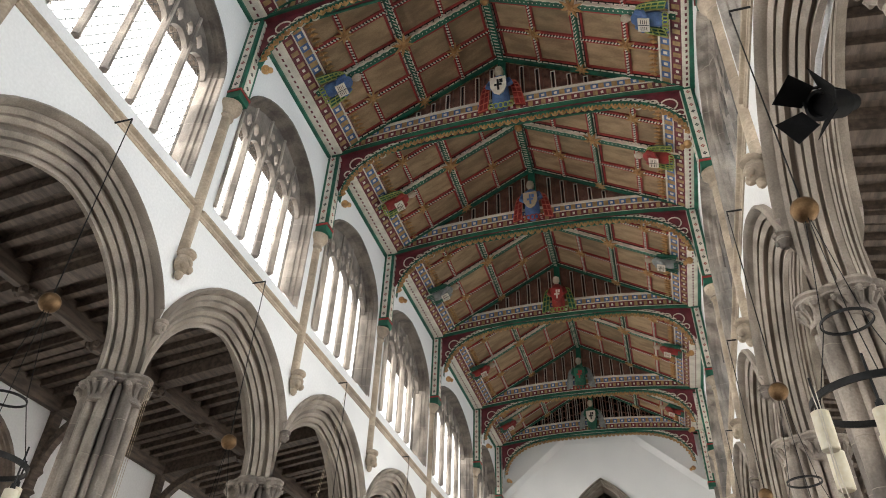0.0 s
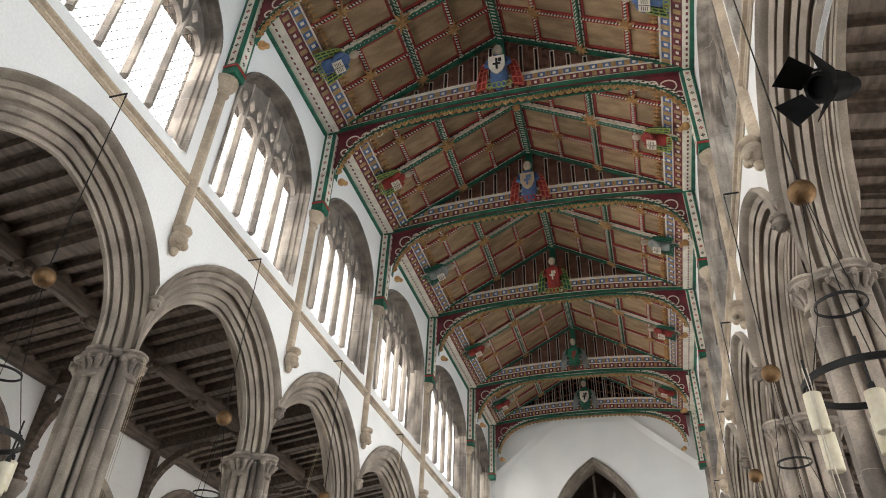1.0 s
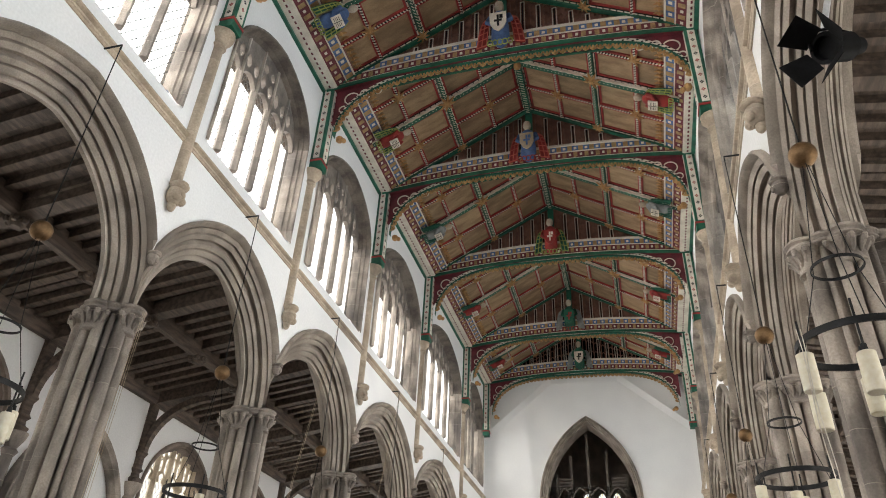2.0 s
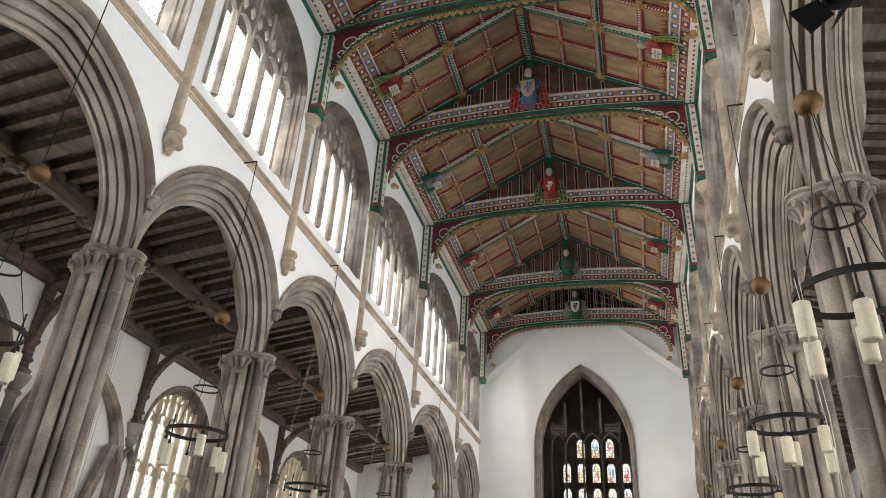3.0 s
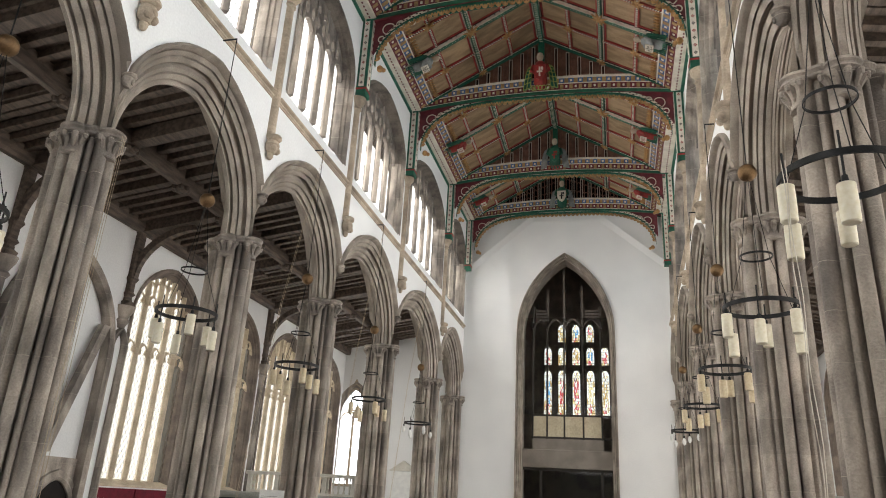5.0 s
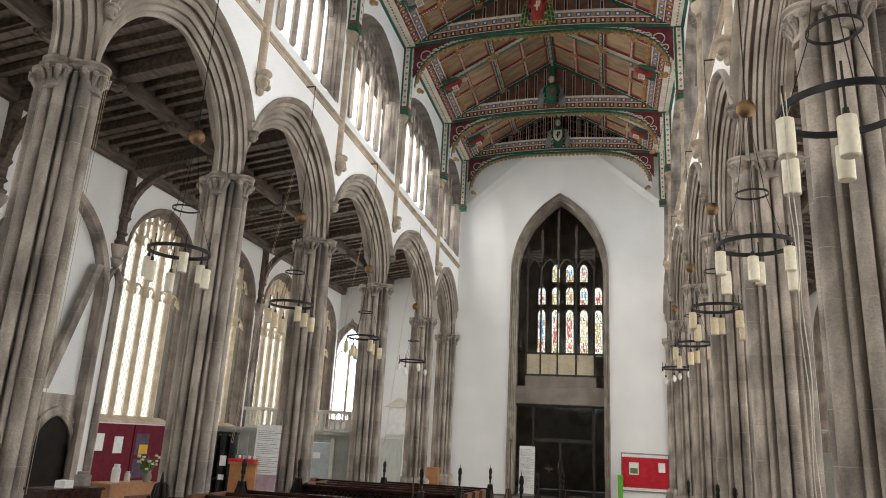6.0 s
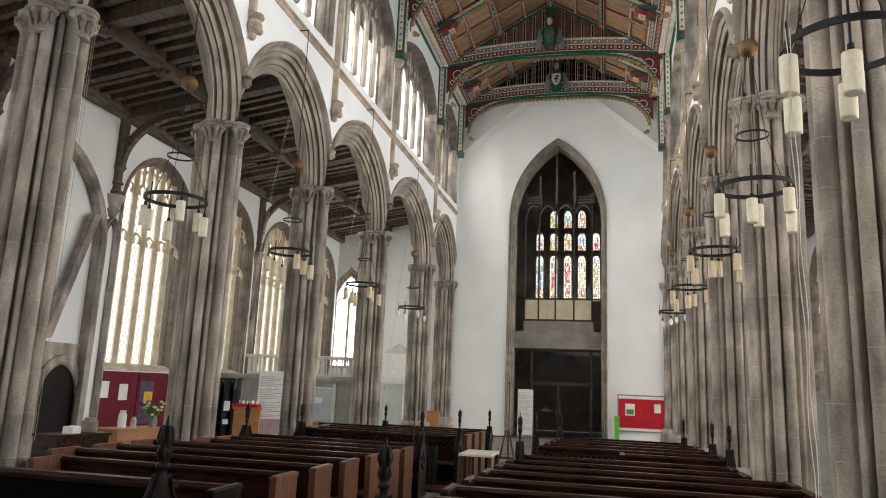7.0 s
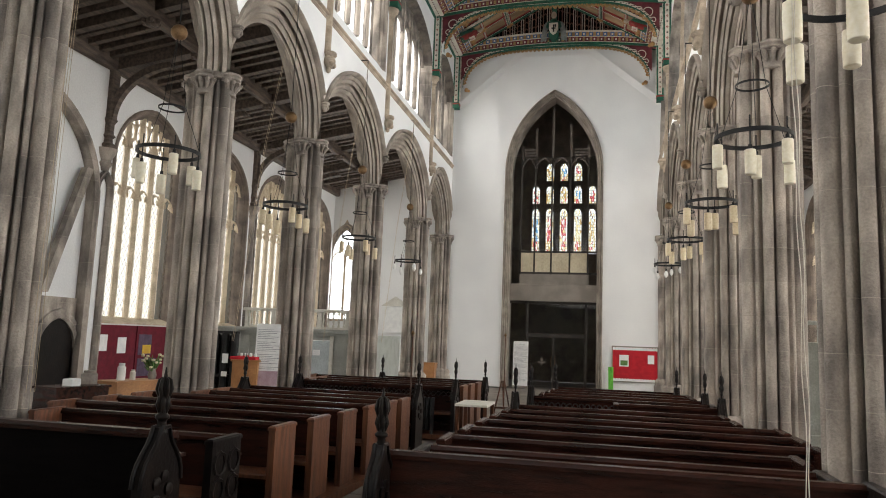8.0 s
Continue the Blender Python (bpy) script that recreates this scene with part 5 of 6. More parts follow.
FEATHER = mat("light_red_paint", (0.6, 0.14, 0.1), (0.45, 0.09, 0.06), 0.5, 6, 40, 0.1)
KINDS = [(BLUE, RED, FEATHER, CREAM, IRON, LIME, "blue-robed carved angel with red wings and a white shield"),
         (BLUE, RED, FEATHER, DASH, BLUE, WINGRED, "blue-robed carved angel with red wings and a quartered shield"),
         (RED, GREEN, LIME, RED, CREAM, LIME, "carved angel with green wings and a red shield"),
         (GREEN, PALEGREY, PALEGREY, GREEN, RED, RED, "green-robed carved angel with grey wings"),
         (GREEN, PALEGREY, PALEGREY, CREAM, IRON, GREEN, "dark carved angel with grey wings and a white shield")]
for i, y in enumerate(TRUSSES):
    k = KINDS[max(0, min(i - 4, 4))]
    ob = roof_angel(Matrix.Translation((0, y - 0.27, 14.24)) @ Matrix.Rotation(radians(12), 4, "X") @ Matrix.Scale(1.22, 4), *k[:6])
    tagged(ob, k[6], "angel statue", "tie beam angels")
CORN = [(BLUE, GREEN, LIME, CREAM, IRON), (RED, GREEN, LIME, CREAM, IRON), (PALEGREY, GREEN, GREEN, CREAM, IRON), (RED, GREEN, GREEN, CREAM, RED)]
for i, (ya, yb) in enumerate(BAYS):
    for s in (-1, 1):
        k = CORN[(i + 1) % 4] if i < 6 else CORN[3]
        y = (ya + yb) / 2
        mm = Matrix.Translation((s * 3.52, y, 13.88)) @ Matrix.Rotation(radians(-90 if s > 0 else 90), 4, "Z") @ Matrix.Rotation(radians(68), 4, "X") @ Matrix.Scale(0.92, 4)
        ob = roof_angel(mm, k[0], k[1], k[2], k[3], k[4], k[2], True)
        tagged(ob, "painted cornice angel with green wings holding a white book", "angel statue", "cornice angels")


# ---- hanging lights ----
def chandelier(s, x, y, back, low, wax, bulbs, label):
    th = thing("chandelier", label, "chandelier", "hanging ring lights", place=(x, y, 4.27 - low))
    wall = abs(at(s, y, 0, 0)[0] - x)
    R = 0.42
    m = Mesh()
    m.ring((0, 0, 0), R, 0.025, 0.009, 44)
    part("ring", m, IRON, th, "black iron hoop")
    m = Mesh()
    m.ring((0, 0, 0.64), 0.185, 0.012, 0.004, 32)
    part("small_ring", m, IRON, th, "slim metal upper hoop")
    m = Mesh()
    for j in range(3):
        t = j * 2.094 + 0.4
        m.tube([(R * math.cos(t), R * math.sin(t), 0), (0.185 * math.cos(t), 0.185 * math.sin(t), 0.64), (0.02 * math.cos(t), 0.02 * math.sin(t), 1.68)], 0.0045, 5)
    part("wire", m, IRON, th)
    m = Mesh()
    m.ball((0, 0, 1.76), 0.115, 18)
    part("ball", m, BRASS, th, "brass counterweight ball")
    m = Mesh()
    m.tube([(0, 0, 1.86), (0, 0, 4.6 + low)], 0.008, 5)
    part("chain", m, IRON, th)
    m = Mesh()
    m.tube([(0, 0, 4.6 + low), (0, 0, 4.68 + low), (s * wall, 0, 4.68 + low)], 0.014, 6)
    part("bracket", m, IRON, th, "iron wall bracket")
    if s < 0 and y > 10:
        for o in (0.0, 0.05):
            m = Mesh()
            m.tube([(0.02, o, 4.62 + low), (0.0, (back - y) * 0.5 + o, 1.0), (-0.02, back - y + 0.36 + o, -2.6)], 0.0032, 4)
            part("pull_cord", m, DASH, th, "thin pale pull cord")
    for j in range(6):
        t = j * 1.047 + 0.25
        x, yy = R * math.cos(t), R * math.sin(t)
        drop = 0.1 if j % 2 else 0.24
        rod = Mesh()
        rod.tube([(x, yy, 0.16), (x, yy, -drop)], 0.009, 6)
        rod.lathe((x, yy, -drop), [(0.02, 0.06), (0.025, 0.0), (0.02, -0.01)], 8)
        r_ = part("candle_rod", rod, IRON, th)
        c = Mesh()
        if bulbs:
            c.lathe((x, yy, -drop - 0.2), [(0.012, 0), (0.045, 0.04), (0.06, 0.1), (0.045, 0.16), (0.02, 0.2)], 12)
        else:
            c.lathe((x, yy, -drop - 0.28), [(0.05, 0), (0.06, 0.008), (0.062, 0.14), (0.06, 0.275), (0.052, 0.28), (0.045, 0.26)], 16)
        part("bulb" if bulbs else "candle", c, wax, r_, "white glass bulb" if bulbs else "thick wax candle sleeve")
    return th


BULB = mat("white_bulb_glass", (0.8, 0.8, 0.78), (0.75, 0.75, 0.73), 0.2, 4, 30, 0.02)
for s, name in SIDES:
    for i, (ya, yb) in enumerate(BAYS[2:7]):
        wax = BULB if i == 4 else AMBER if i in (2, 3) else CANDLE
        chandelier(s, ((-3.93, -3.95, -4.0, -4.0, -4.1), (3.58, 3.65, 3.76, 3.85, 3.93))[s > 0][i], (ya + yb) / 2 + (0.32 if s > 0 and i == 0 else 0), ya, 0.0 if s > 0 and i == 0 else 0.0, wax, i == 4, "black iron ring chandelier on a wall bracket with %s" % ("white bulbs" if i == 4 else "amber candle sleeves" if i in (2, 3) else "ivory candle sleeves"))
for k in range(3):
    m = Mesh()
    m.tube([(-4.03, 6.83 - k * 0.03, 6.1), (-4.06, 6.84 - k * 0.045, 3.6), (-4.08, 6.86 - k * 0.06, 1.1)], 0.0035, 4)
    tagged(part("pull_cord", m, DASH), "thin pale cord hanging beside a stone pier", "cord", "hanging cords")
flex = Mesh()
for o in (0, 0.02):
    flex.tube([(3.1 + o + 0.004 * i + 0.009 * math.sin(i * 1.1 + o * 60), 4.8 + i * 0.012, 4.25 - i * 0.158) for i in range(22)] + [(3.2 + o, 5.2, 0.6), (3.24 + o, 5.32, 0.465)], 0.0035, 5)
tagged(part("loose_cable", flex, CREAM), "twisted white cable hanging from a chandelier to the pews", "cable")

# spotlight on a pole by the south arcade
MATTBLACK = mat("matt_black_paint", (0.01, 0.01, 0.011), (0.006, 0.006, 0.006), 0.65, 6, 60, 0.1)
MATTBLACK.node_tree.nodes["Principled BSDF"].inputs["Specular IOR Level"].default_value = 0.08
sp = thing("spotlight", "black stage spotlight with open barn doors on a silver pole", "spotlight", place=(3.8, 4.45, 6.52))
aim = Vector((-0.85, -0.5, -0.42)).to_track_quat("Z", "Y").to_matrix().to_4x4()
m = Mesh()
m.lathe((0, 0, 0), [(0.04, -0.34), (0.07, -0.33), (0.085, -0.2), (0.12, -0.18), (0.12, 0.04), (0.13, 0.05), (0.13, 0.09), (0.1, 0.09), (0.09, 0.04)], 20, aim)
part("housing", m, MATTBLACK, sp)
for ang in (0, 90, 180, 270):
    m = Mesh()
    hinge = aim @ Matrix.Rotation(radians(ang + 12), 4, "Z") @ Matrix.Translation((0.12, 0, 0.09)) @ Matrix.Rotation(radians(38), 4, "Y")
    m.loft([[hinge @ Vector((o, y, z)) for y, z in ((-0.1, 0), (0.1, 0), (0.14, 0.23), (-0.14, 0.23))] for o in (0, 0.005)], True, True)
    part("barn_door", m, MATTBLACK, sp, "black metal flap", 0)
m = Mesh()
m.tube([(-0.15, 0, 0), (-0.15, 0, 0.14), (-0.05, 0.02, 0.24), (0.05, 0.02, 0.24), (0.15, 0, 0.14), (0.15, 0, 0)], 0.014, 6)
part("yoke", m, MATTBLACK, sp)
m = Mesh()
m.tube([(0.0, 0.05, 0.24), (0.12, 0.05, 0.62), (0.44, 0.05, 1.4), (0.6, 0.05, 1.8)], 0.028, 10)
part("pole", m, mat("galvanised_steel", (0.66, 0.67, 0.68), (0.5, 0.51, 0.52), 0.35, 5, 40, 0.1, metal=0.35), sp, "silver pole")


# ---- pews ----
def finial_end(m, x, y, top, t=0.07, width=0.46, slim=1.0):
    """A tall carved bench end: shouldered panel, neck and leafy poppyhead."""
    prof = [(-0.5, 0.0), (-0.5, 0.66), (-0.48, 0.73), (-0.42, 0.79), (-0.31, 0.85), (-0.2, 0.9), (-0.13, 0.95), (-0.095, 1.0)]
    prof = prof + [(-u, z) for u, z in reversed(prof)]
    h = top - 0.42
    m.loft([[(x + o, y + u * width, z * h) for u, z in prof] for o in (-t / 2, t / 2)], True, True)
    rim = [(u * width, z * h) for u, z in prof[1:-1]]
    for o in (-t / 2, t / 2):
        m.tube([(x + o, y + u, z) for u, z in rim], 0.018, 6)
    mm = Matrix.Translation((x, y, h)) @ Matrix.Diagonal((slim, 1, 1, 1))
    m.lathe((0, 0, 0), [(0.046, -0.04), (0.036, 0.0), (0.03, 0.03), (0.034, 0.05), (0.05, 0.062), (0.05, 0.08), (0.032, 0.095), (0.03, 0.13), (0.038, 0.18), (0.036, 0.23), (0.027, 0.29), (0.015, 0.35), (0.004, 0.42)], 14, mm)
    for j in range(6):
        a = j * 1.047
        for z0, r0, z1 in ((0.1, 0.028, 0.23), (0.2, 0.033, 0.35)):
            b = a + (0.52 if z0 > 0.15 else 0)
            m.tube([mm @ Vector((r * math.cos(b), r * math.sin(b), z)) for r, z in ((r0, z0), (r0 + 0.014, (z0 + z1) / 2 - 0.01), (r0 + 0.004, z1 - 0.02), (r0 * 0.5, z1))], [0.008, 0.017, 0.012, 0.004], 6)
    for q in range(5):
        m.ball((x + 0.04, y + 0.08 * math.cos(q * 1.257), h * 0.62 + 0.1 * math.sin(q * 1.257)), 0.05, 6, (0.5, 1, 1))
        m.ball((x - 0.04, y + 0.08 * math.cos(q * 1.257), h * 0.62 + 0.1 * math.sin(q * 1.257)), 0.05, 6, (0.5, 1, 1))


def pew(y, x0, x1, end, poppy=(), top=0.92, front=False, fretted=False):
    """A bench facing the chancel, its back at y. end: material of its ends; poppy: tops of tall carved ends at x0 and x1."""
    th = thing("pew", "dark varnished oak pew with %s" % ("tall carved finial ends" if poppy else "plain brown square ends" if end is PEWEND else "plain dark square ends"), "pew", "nave pews")
    th.location = (0, y, 0)
    b = Mesh()
    b.box((x0, -0.02, 0.08), (x1, 0.02, top - 0.05))
    # the front pew's back takes the shade-darkened oak
    part("backrest", b, SHADEOAK if front else PEW, th, smooth=0)
    r = Mesh()
    r.loft([[(x, u, z) for u, z in ((-0.045, top - 0.06), (0.045, top - 0.06), (0.05, top - 0.03), (0.035, top), (-0.035, top), (-0.05, top - 0.03))] for x in (x0, x1)], True, True)
    part("top_rail", r, PEW, th)
    s_ = Mesh()
    s_.chamfered((x0, -0.4, 0.42), (x1, -0.02, 0.46), 0.008)
    part("seat", s_, PEWEND, th, "brown seat plank")
    le = Mesh()
    le.chamfered((x0, 0.02, top - 0.2), (x1, 0.16, top - 0.175), 0.004)
    part("book_ledge", le, PEW, th)
    for k, x in enumerate((x0, x1)):
        e = Mesh()
        if poppy and poppy[k]:
            finial_end(e, x, -0.18, poppy[k], slim=0.45 if y > 8 else 1.0)
            part("bench_end", e, CARVED, th, "black carved end with poppyhead finial", 60)
        else:
            e.box((x - 0.035, -0.42, 0), (x + 0.035, 0.06, top - 0.03))
            if end is CARVED:
                for q in (-0.3, -0.06):
                    for z in (0.25, 0.5, 0.72):
                        e.tube([(x + 0.04, q + 0.09 * math.cos(t), z + 0.1 * math.sin(t)) for t in [2 * math.pi * i / 8 for i in range(9)]], 0.016, 5)
            eo = part("bench_end", e, end, th, "dark carved end" if end is CARVED else "")
            c = Mesh()
            c.chamfered((x - 0.043, -0.43, top - 0.03), (x + 0.043, 0.07, top + 0.012), 0.016)
            part("end_cap", c, end, eo)
    if fretted:
        f = Mesh()
        for i in range(int((x1 - x0) / 0.1)):
            x = x0 + 0.05 + i * 0.1
            f.tube([(x + 0.04 * math.cos(t), -0.05, top - 0.14 + 0.04 * math.sin(t)) for t in [2 * math.pi * j / 8 for j in range(9)]], 0.01, 5)
        part("fret", f, CARVED, th, "carved fret band")["kind"] = "stuff"
    return th


def left_end(y):
    return -3.95 if min(abs(y - 0.2 - p) for p in PIERS) < 0.75 else -4.45


def north_end(y):
    return -1.18 + 0.066 * (y - 7.1)


def south_end(y):
    return 0.52 + 0.067 * (y - 7.1)


def right_end(y):
    return 3.62 if min(abs(y - 0.2 - p) for p in PIERS) < 0.75 else 4.0


NORTH = [(6.1, CARVED), (7.13, PEWEND), (7.95, PEWEND), (8.72, PEWEND), (9.5, PEWEND), (10.2, PEWEND), (10.8, PEWEND)]
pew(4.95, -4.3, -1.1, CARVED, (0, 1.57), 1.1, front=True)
for y, e in NORTH:
    pew(y, left_end(y), north_end(y), e)
pew(11.5, -3.95, north_end(11.4), CARVED, (1.48, 1.51))
pew(13.75, -3.95, north_end(13.75), CARVED, (1.45, 1.48), fretted=True)
for y in (14.4, 15.0, 15.6):
    pew(y, left_end(y), north_end(y), PEWEND)
pew(16.3, -3.0, north_end(16.3), CARVED, (1.42, 1.42))
pew(5.58, 0.34, 3.72, CARVED, (1.46, 0), 0.98)
for y in (6.35, 7.09, 7.84, 8.6, 9.33, 10.02):
    pew(y, south_end(y), right_end(y), CARVED if y < 6.5 else PEW)
pew(10.75, 0.75, 3.6, PEW, (1.53, 0))
pew(12.0, 2.2, 3.77, PEW, (0, 1.5))
pew(12.65, 0.8, 3.75, CARVED, (1.5, 0), fretted=True)
pew(13.4, 0.93, 3.72, PEW, (0, 1.48))
for y in (14.05, 14.7):
    pew(y, south_end(y), 3.6, PEW)
pew(15.4, 1.05, 3.46, CARVED, (1.46, 1.45))
platform = Mesh()
for p0, p1, q0, q1 in (((-4.6, 4.3), (-1.22, 4.3), (-0.72, 11.7), (-4.6, 11.7)), ((-4.6, 13.2), (-0.68, 13.2), (-0.45, 16.6), (-4.6, 16.6)), ((0.25, 5.0), (4.1, 5.0), (4.1, 11.0), (0.65, 11.0)), ((0.7, 11.6), (3.9, 11.6), (3.9, 15.6), (0.95, 15.6))):
    platform.loft([[(x, y, z) for x, y in (p0, p1, q0, q1)] for z in (-0.02, 0.07)], True, True)
tagged(part("pew_platform", platform, PEWEND, smooth=0), "low wooden platforms under the pews", "platform", kind="structure")

# ---- small things in the nave ----
REDFELT = mat("red_felt", (0.5, 0.015, 0.025), (0.4, 0.01, 0.02), 0.95, 6, 80, 0.2)
WINEFELT = mat("wine_red_felt", (0.14, 0.008, 0.02), (0.1, 0.006, 0.015), 0.95, 6, 80, 0.2)
PAPER = mat("white_paper", (0.78, 0.78, 0.76), (0.7, 0.7, 0.69), 0.8, 6, 60, 0.05)
INK = mat("grey_print", (0.28, 0.28, 0.3), (0.2, 0.2, 0.22), 0.8, 6, 60, 0.05)
WOOD = mat("orange_pine", (0.42, 0.2, 0.075), (0.32, 0.14, 0.05), 0.5, 3, 30, 0.15)
GREYWOOD = mat("grey_painted_panelling", (0.33, 0.34, 0.31), (0.27, 0.28, 0.25), 0.6, 3, 30, 0.1)
STONEWHITE = mat("cream_painted_wood", (0.62, 0.6, 0.54), (0.52, 0.5, 0.44), 0.6, 3, 30, 0.1)
LEAF = mat("green_leaf", (0.1, 0.2, 0.05), (0.06, 0.12, 0.03), 0.6, 8, 40, 0.1)
YELLOW = mat("yellow_print", (0.65, 0.42, 0.05), (0.55, 0.33, 0.04), 0.8, 6, 60, 0.05)
PURPLE = mat("dark_photo_print", (0.09, 0.06, 0.1), (0.05, 0.03, 0.06), 0.6, 9, 60, 0.05)

nb = thing("notice_board", "bright red felt notice board with cream border and two pinned sheets", "notice board")
m = Mesh()
m.box((2.45, WEST - 0.05, 0.46), (4.12, WEST - 0.012, 1.76))
part("felt", m, REDFELT, nb, smooth=0)
m = Mesh()
for x0, x1, z0, z1 in ((2.41, 4.16, 0.42, 0.46), (2.41, 4.16, 1.76, 1.8), (2.41, 2.45, 0.46, 1.76), (4.12, 4.16, 0.46, 1.76)):
    m.box((x0, WEST - 0.06, z0), (x1, WEST - 0.012, z1))
part("frame", m, BEAMSTONE, nb, smooth=0)
m = Mesh()
for i in range(16):
    x = 2.5 + i * 0.106
    m.tube([(x, WEST - 0.053, 1.7), (x, WEST - 0.057, 1.7)], 0.065, 10)
part("scalloped_border", m, PAPER, nb, "cream scalloped paper border")
m = Mesh()
for i in range(16):
    x = 2.5 + i * 0.106
    m.tube([(x, WEST - 0.053, 0.5), (x, WEST - 0.057, 0.5)], 0.065, 10)
part("scalloped_border", m, PAPER, nb, "cream scalloped paper border")
m = Mesh()
m.box((2.7, WEST - 0.06, 1.02), (3.05, WEST - 0.052, 1.46))
part("pinned_sheet", m, PAPER, nb, "pinned photograph sheet", 0)
m = Mesh()
m.box((3.76, WEST - 0.06, 1.15), (4.0, WEST - 0.052, 1.48))
part("pinned_sheet", m, PAPER, nb, "pinned paper sheet", 0)
m = Mesh()
m.box((2.74, WEST - 0.064, 1.06), (3.01, WEST - 0.058, 1.25))
part("photo", m, LEAF, nb, smooth=0)
um = Mesh()
for k in range(4):
    um.tube([(2.32 + k * 0.04, WEST - 0.25, -0.06), (2.3 + k * 0.05, WEST - 0.2, 0.98)], 0.025, 7)
tagged(part("green_rolls", um, mat("green_plastic", (0.15, 0.5, 0.06), (0.1, 0.4, 0.04), 0.5, 5, 40, 0.05)), "bright green rolled mats leaning on the white wall", "rolled mats")


def roll_banner(place, turn, wide, high, picture, label):
    th = thing("banner_stand", label, "banner", place=place)
    th.rotation_euler = (radians(-3), 0, radians(turn))
    m = Mesh()
    m.box((-wide / 2, -0.01, 0.08), (wide / 2, -0.004, high))
    part("sheet", m, PAPER, th, smooth=0)
    m = Mesh()
    m.chamfered((-wide / 2 - 0.02, -0.08, 0), (wide / 2 + 0.02, 0.08, 0.08), 0.02)
    part("base", m, BEAMSTONE, th)
    m = Mesh()
    rows = int(high / 0.034)
    for i in range(rows):
        z = 0.25 + i * 0.034
        if z < high - 0.1 and not (picture and high * 0.4 < z < high * 0.56) and i % 7:
            w = wide * (0.4 + 0.06 * ((i * 7) % 5 - 2))
            m.box((-wide * 0.43, -0.014, z), (-wide * 0.43 + 2 * w * 0.98, -0.009, z + 0.008))
    part("print", m, INK, th, "grey lines of small print", 0)["kind"] = "stuff"
    if picture:
        m = Mesh()
        m.box((-wide * 0.5, -0.016, high * 0.41), (wide * 0.5, -0.011, high * 0.55))
        part("picture", m, mat("faded_red_print", (0.46, 0.34, 0.38), (0.36, 0.24, 0.28), 0.7, 7, 60, 0.02), th, smooth=0)
    return th


roll_banner((-4.3, 12.75, 0.0), 14, 0.46, 2.0, True, "white roll-up banner with grey print beside a pier")
roll_banner((-1.15, WEST + 0.1, 0.0), 0, 0.6, 1.84, False, "pale grey printed roll-up banner in the tower arch")

tb = thing("side_table", "small oak table with a pale top in the central aisle", "table", place=(-0.18, 12.6, 0))
m = Mesh()
m.chamfered((-0.28, -0.45, 0.71), (0.28, 0.45, 0.75), 0.01)
part("tabletop", m, STONEWHITE, tb, "pale tabletop")
for x in (-0.24, 0.24):
    for y in (-0.4, 0.4):
        m = Mesh()
        m.box((x - 0.03, y - 0.03, 0), (x + 0.03, y + 0.03, 0.71))
        part("leg", m, PEWEND, tb, smooth=0)

rd = thing("radiator", "dark cast iron column radiator in front of a pew", "radiator", place=(-1.32, 13.3, 0.07))
for k in range(6):
    m = Mesh()
    m.tube([(-0.2 + k * 0.08, 0.05, 0.08), (-0.2 + k * 0.08, 0.05, 0.66), (-0.2 + k * 0.08, -0.05, 0.66), (-0.2 + k * 0.08, -0.05, 0.08), (-0.2 + k * 0.08, 0.05, 0.08)], 0.03, 8)
    part("column", m, IRON, rd)
m = Mesh()
for x in (-0.2, 0.2):
    m.box((x - 0.02, -0.06, 0.0), (x + 0.02, 0.06, 0.09))
part("foot", m, IRON, rd, smooth=0)
for x, y, top in ((-1.06, 11.45, 1.93), (-0.13, 16.05, 1.98)):
    sv = thing("staff", "thin brass-tipped wooden staff standing upright at a pew end", "staff", "pew staves", place=(x, y, 0.05))
    m = Mesh()
    m.tube([(0, 0, 0), (0, 0, top - 0.12)], 0.012, 8)
    part("rod", m, PEWEND, sv)
    m = Mesh()
    m.lathe((0, 0, top - 0.12), [(0.014, 0), (0.02, 0.01), (0.012, 0.02), (0.03, 0.045), (0.03, 0.065), (0.012, 0.085), (0.004, 0.1)], 12)
    part("knob", m, BRASS, sv, "small brass knob")
es = thing("easel", "small folding wooden easel in the central aisle", "easel", place=(-0.05, 15.2, 0))
for x0, x1, y1 in ((-0.24, -0.03, 0.0), (0.24, 0.03, 0.0), (0.0, 0.0, 0.35)):
    m = Mesh()
    m.tube([(x0, y1, 0), (x1, 0.02, 1.0)], 0.016, 6)
    part("leg", m, PEWEND, es)
m = Mesh()
m.box((-0.2, -0.03, 0.42), (0.2, 0.0, 0.46))
part("ledge", m, PEWEND, es, smooth=0)

# ---- north aisle ----
XA = -HALF - AW
fb = thing("aisle_notice_board", "large wine-red felt notice board with pinned papers under a window", "notice board")
for y0, y1 in ((14.35, 15.72), (15.76, 17.3)):
    m = Mesh()
    m.box((XA + 0.03, y0, 0.3), (XA + 0.08, y1, 1.87))
    part("panel", m, WINEFELT, fb, smooth=0)
for y0, y1, z0, z1, material, label in ((14.4, 14.68, 1.26, 1.64, PAPER, "white sheet"), (15.05, 15.36, 1.2, 1.58, PAPER, "white sheet"), (15.84, 16.36, 1.15, 1.66, PURPLE, "dark poster"), (15.85, 16.6, 0.62, 1.06, PURPLE, "dark poster")):
    m = Mesh()
    m.box((XA + 0.08, y0, z0), (XA + 0.088, y1, z1))
    part("pinned_paper", m, material, fb, label, 0)
m = Mesh()
m.box((XA + 0.086, 16.0, 1.18), (XA + 0.093, 16.34, 1.4))
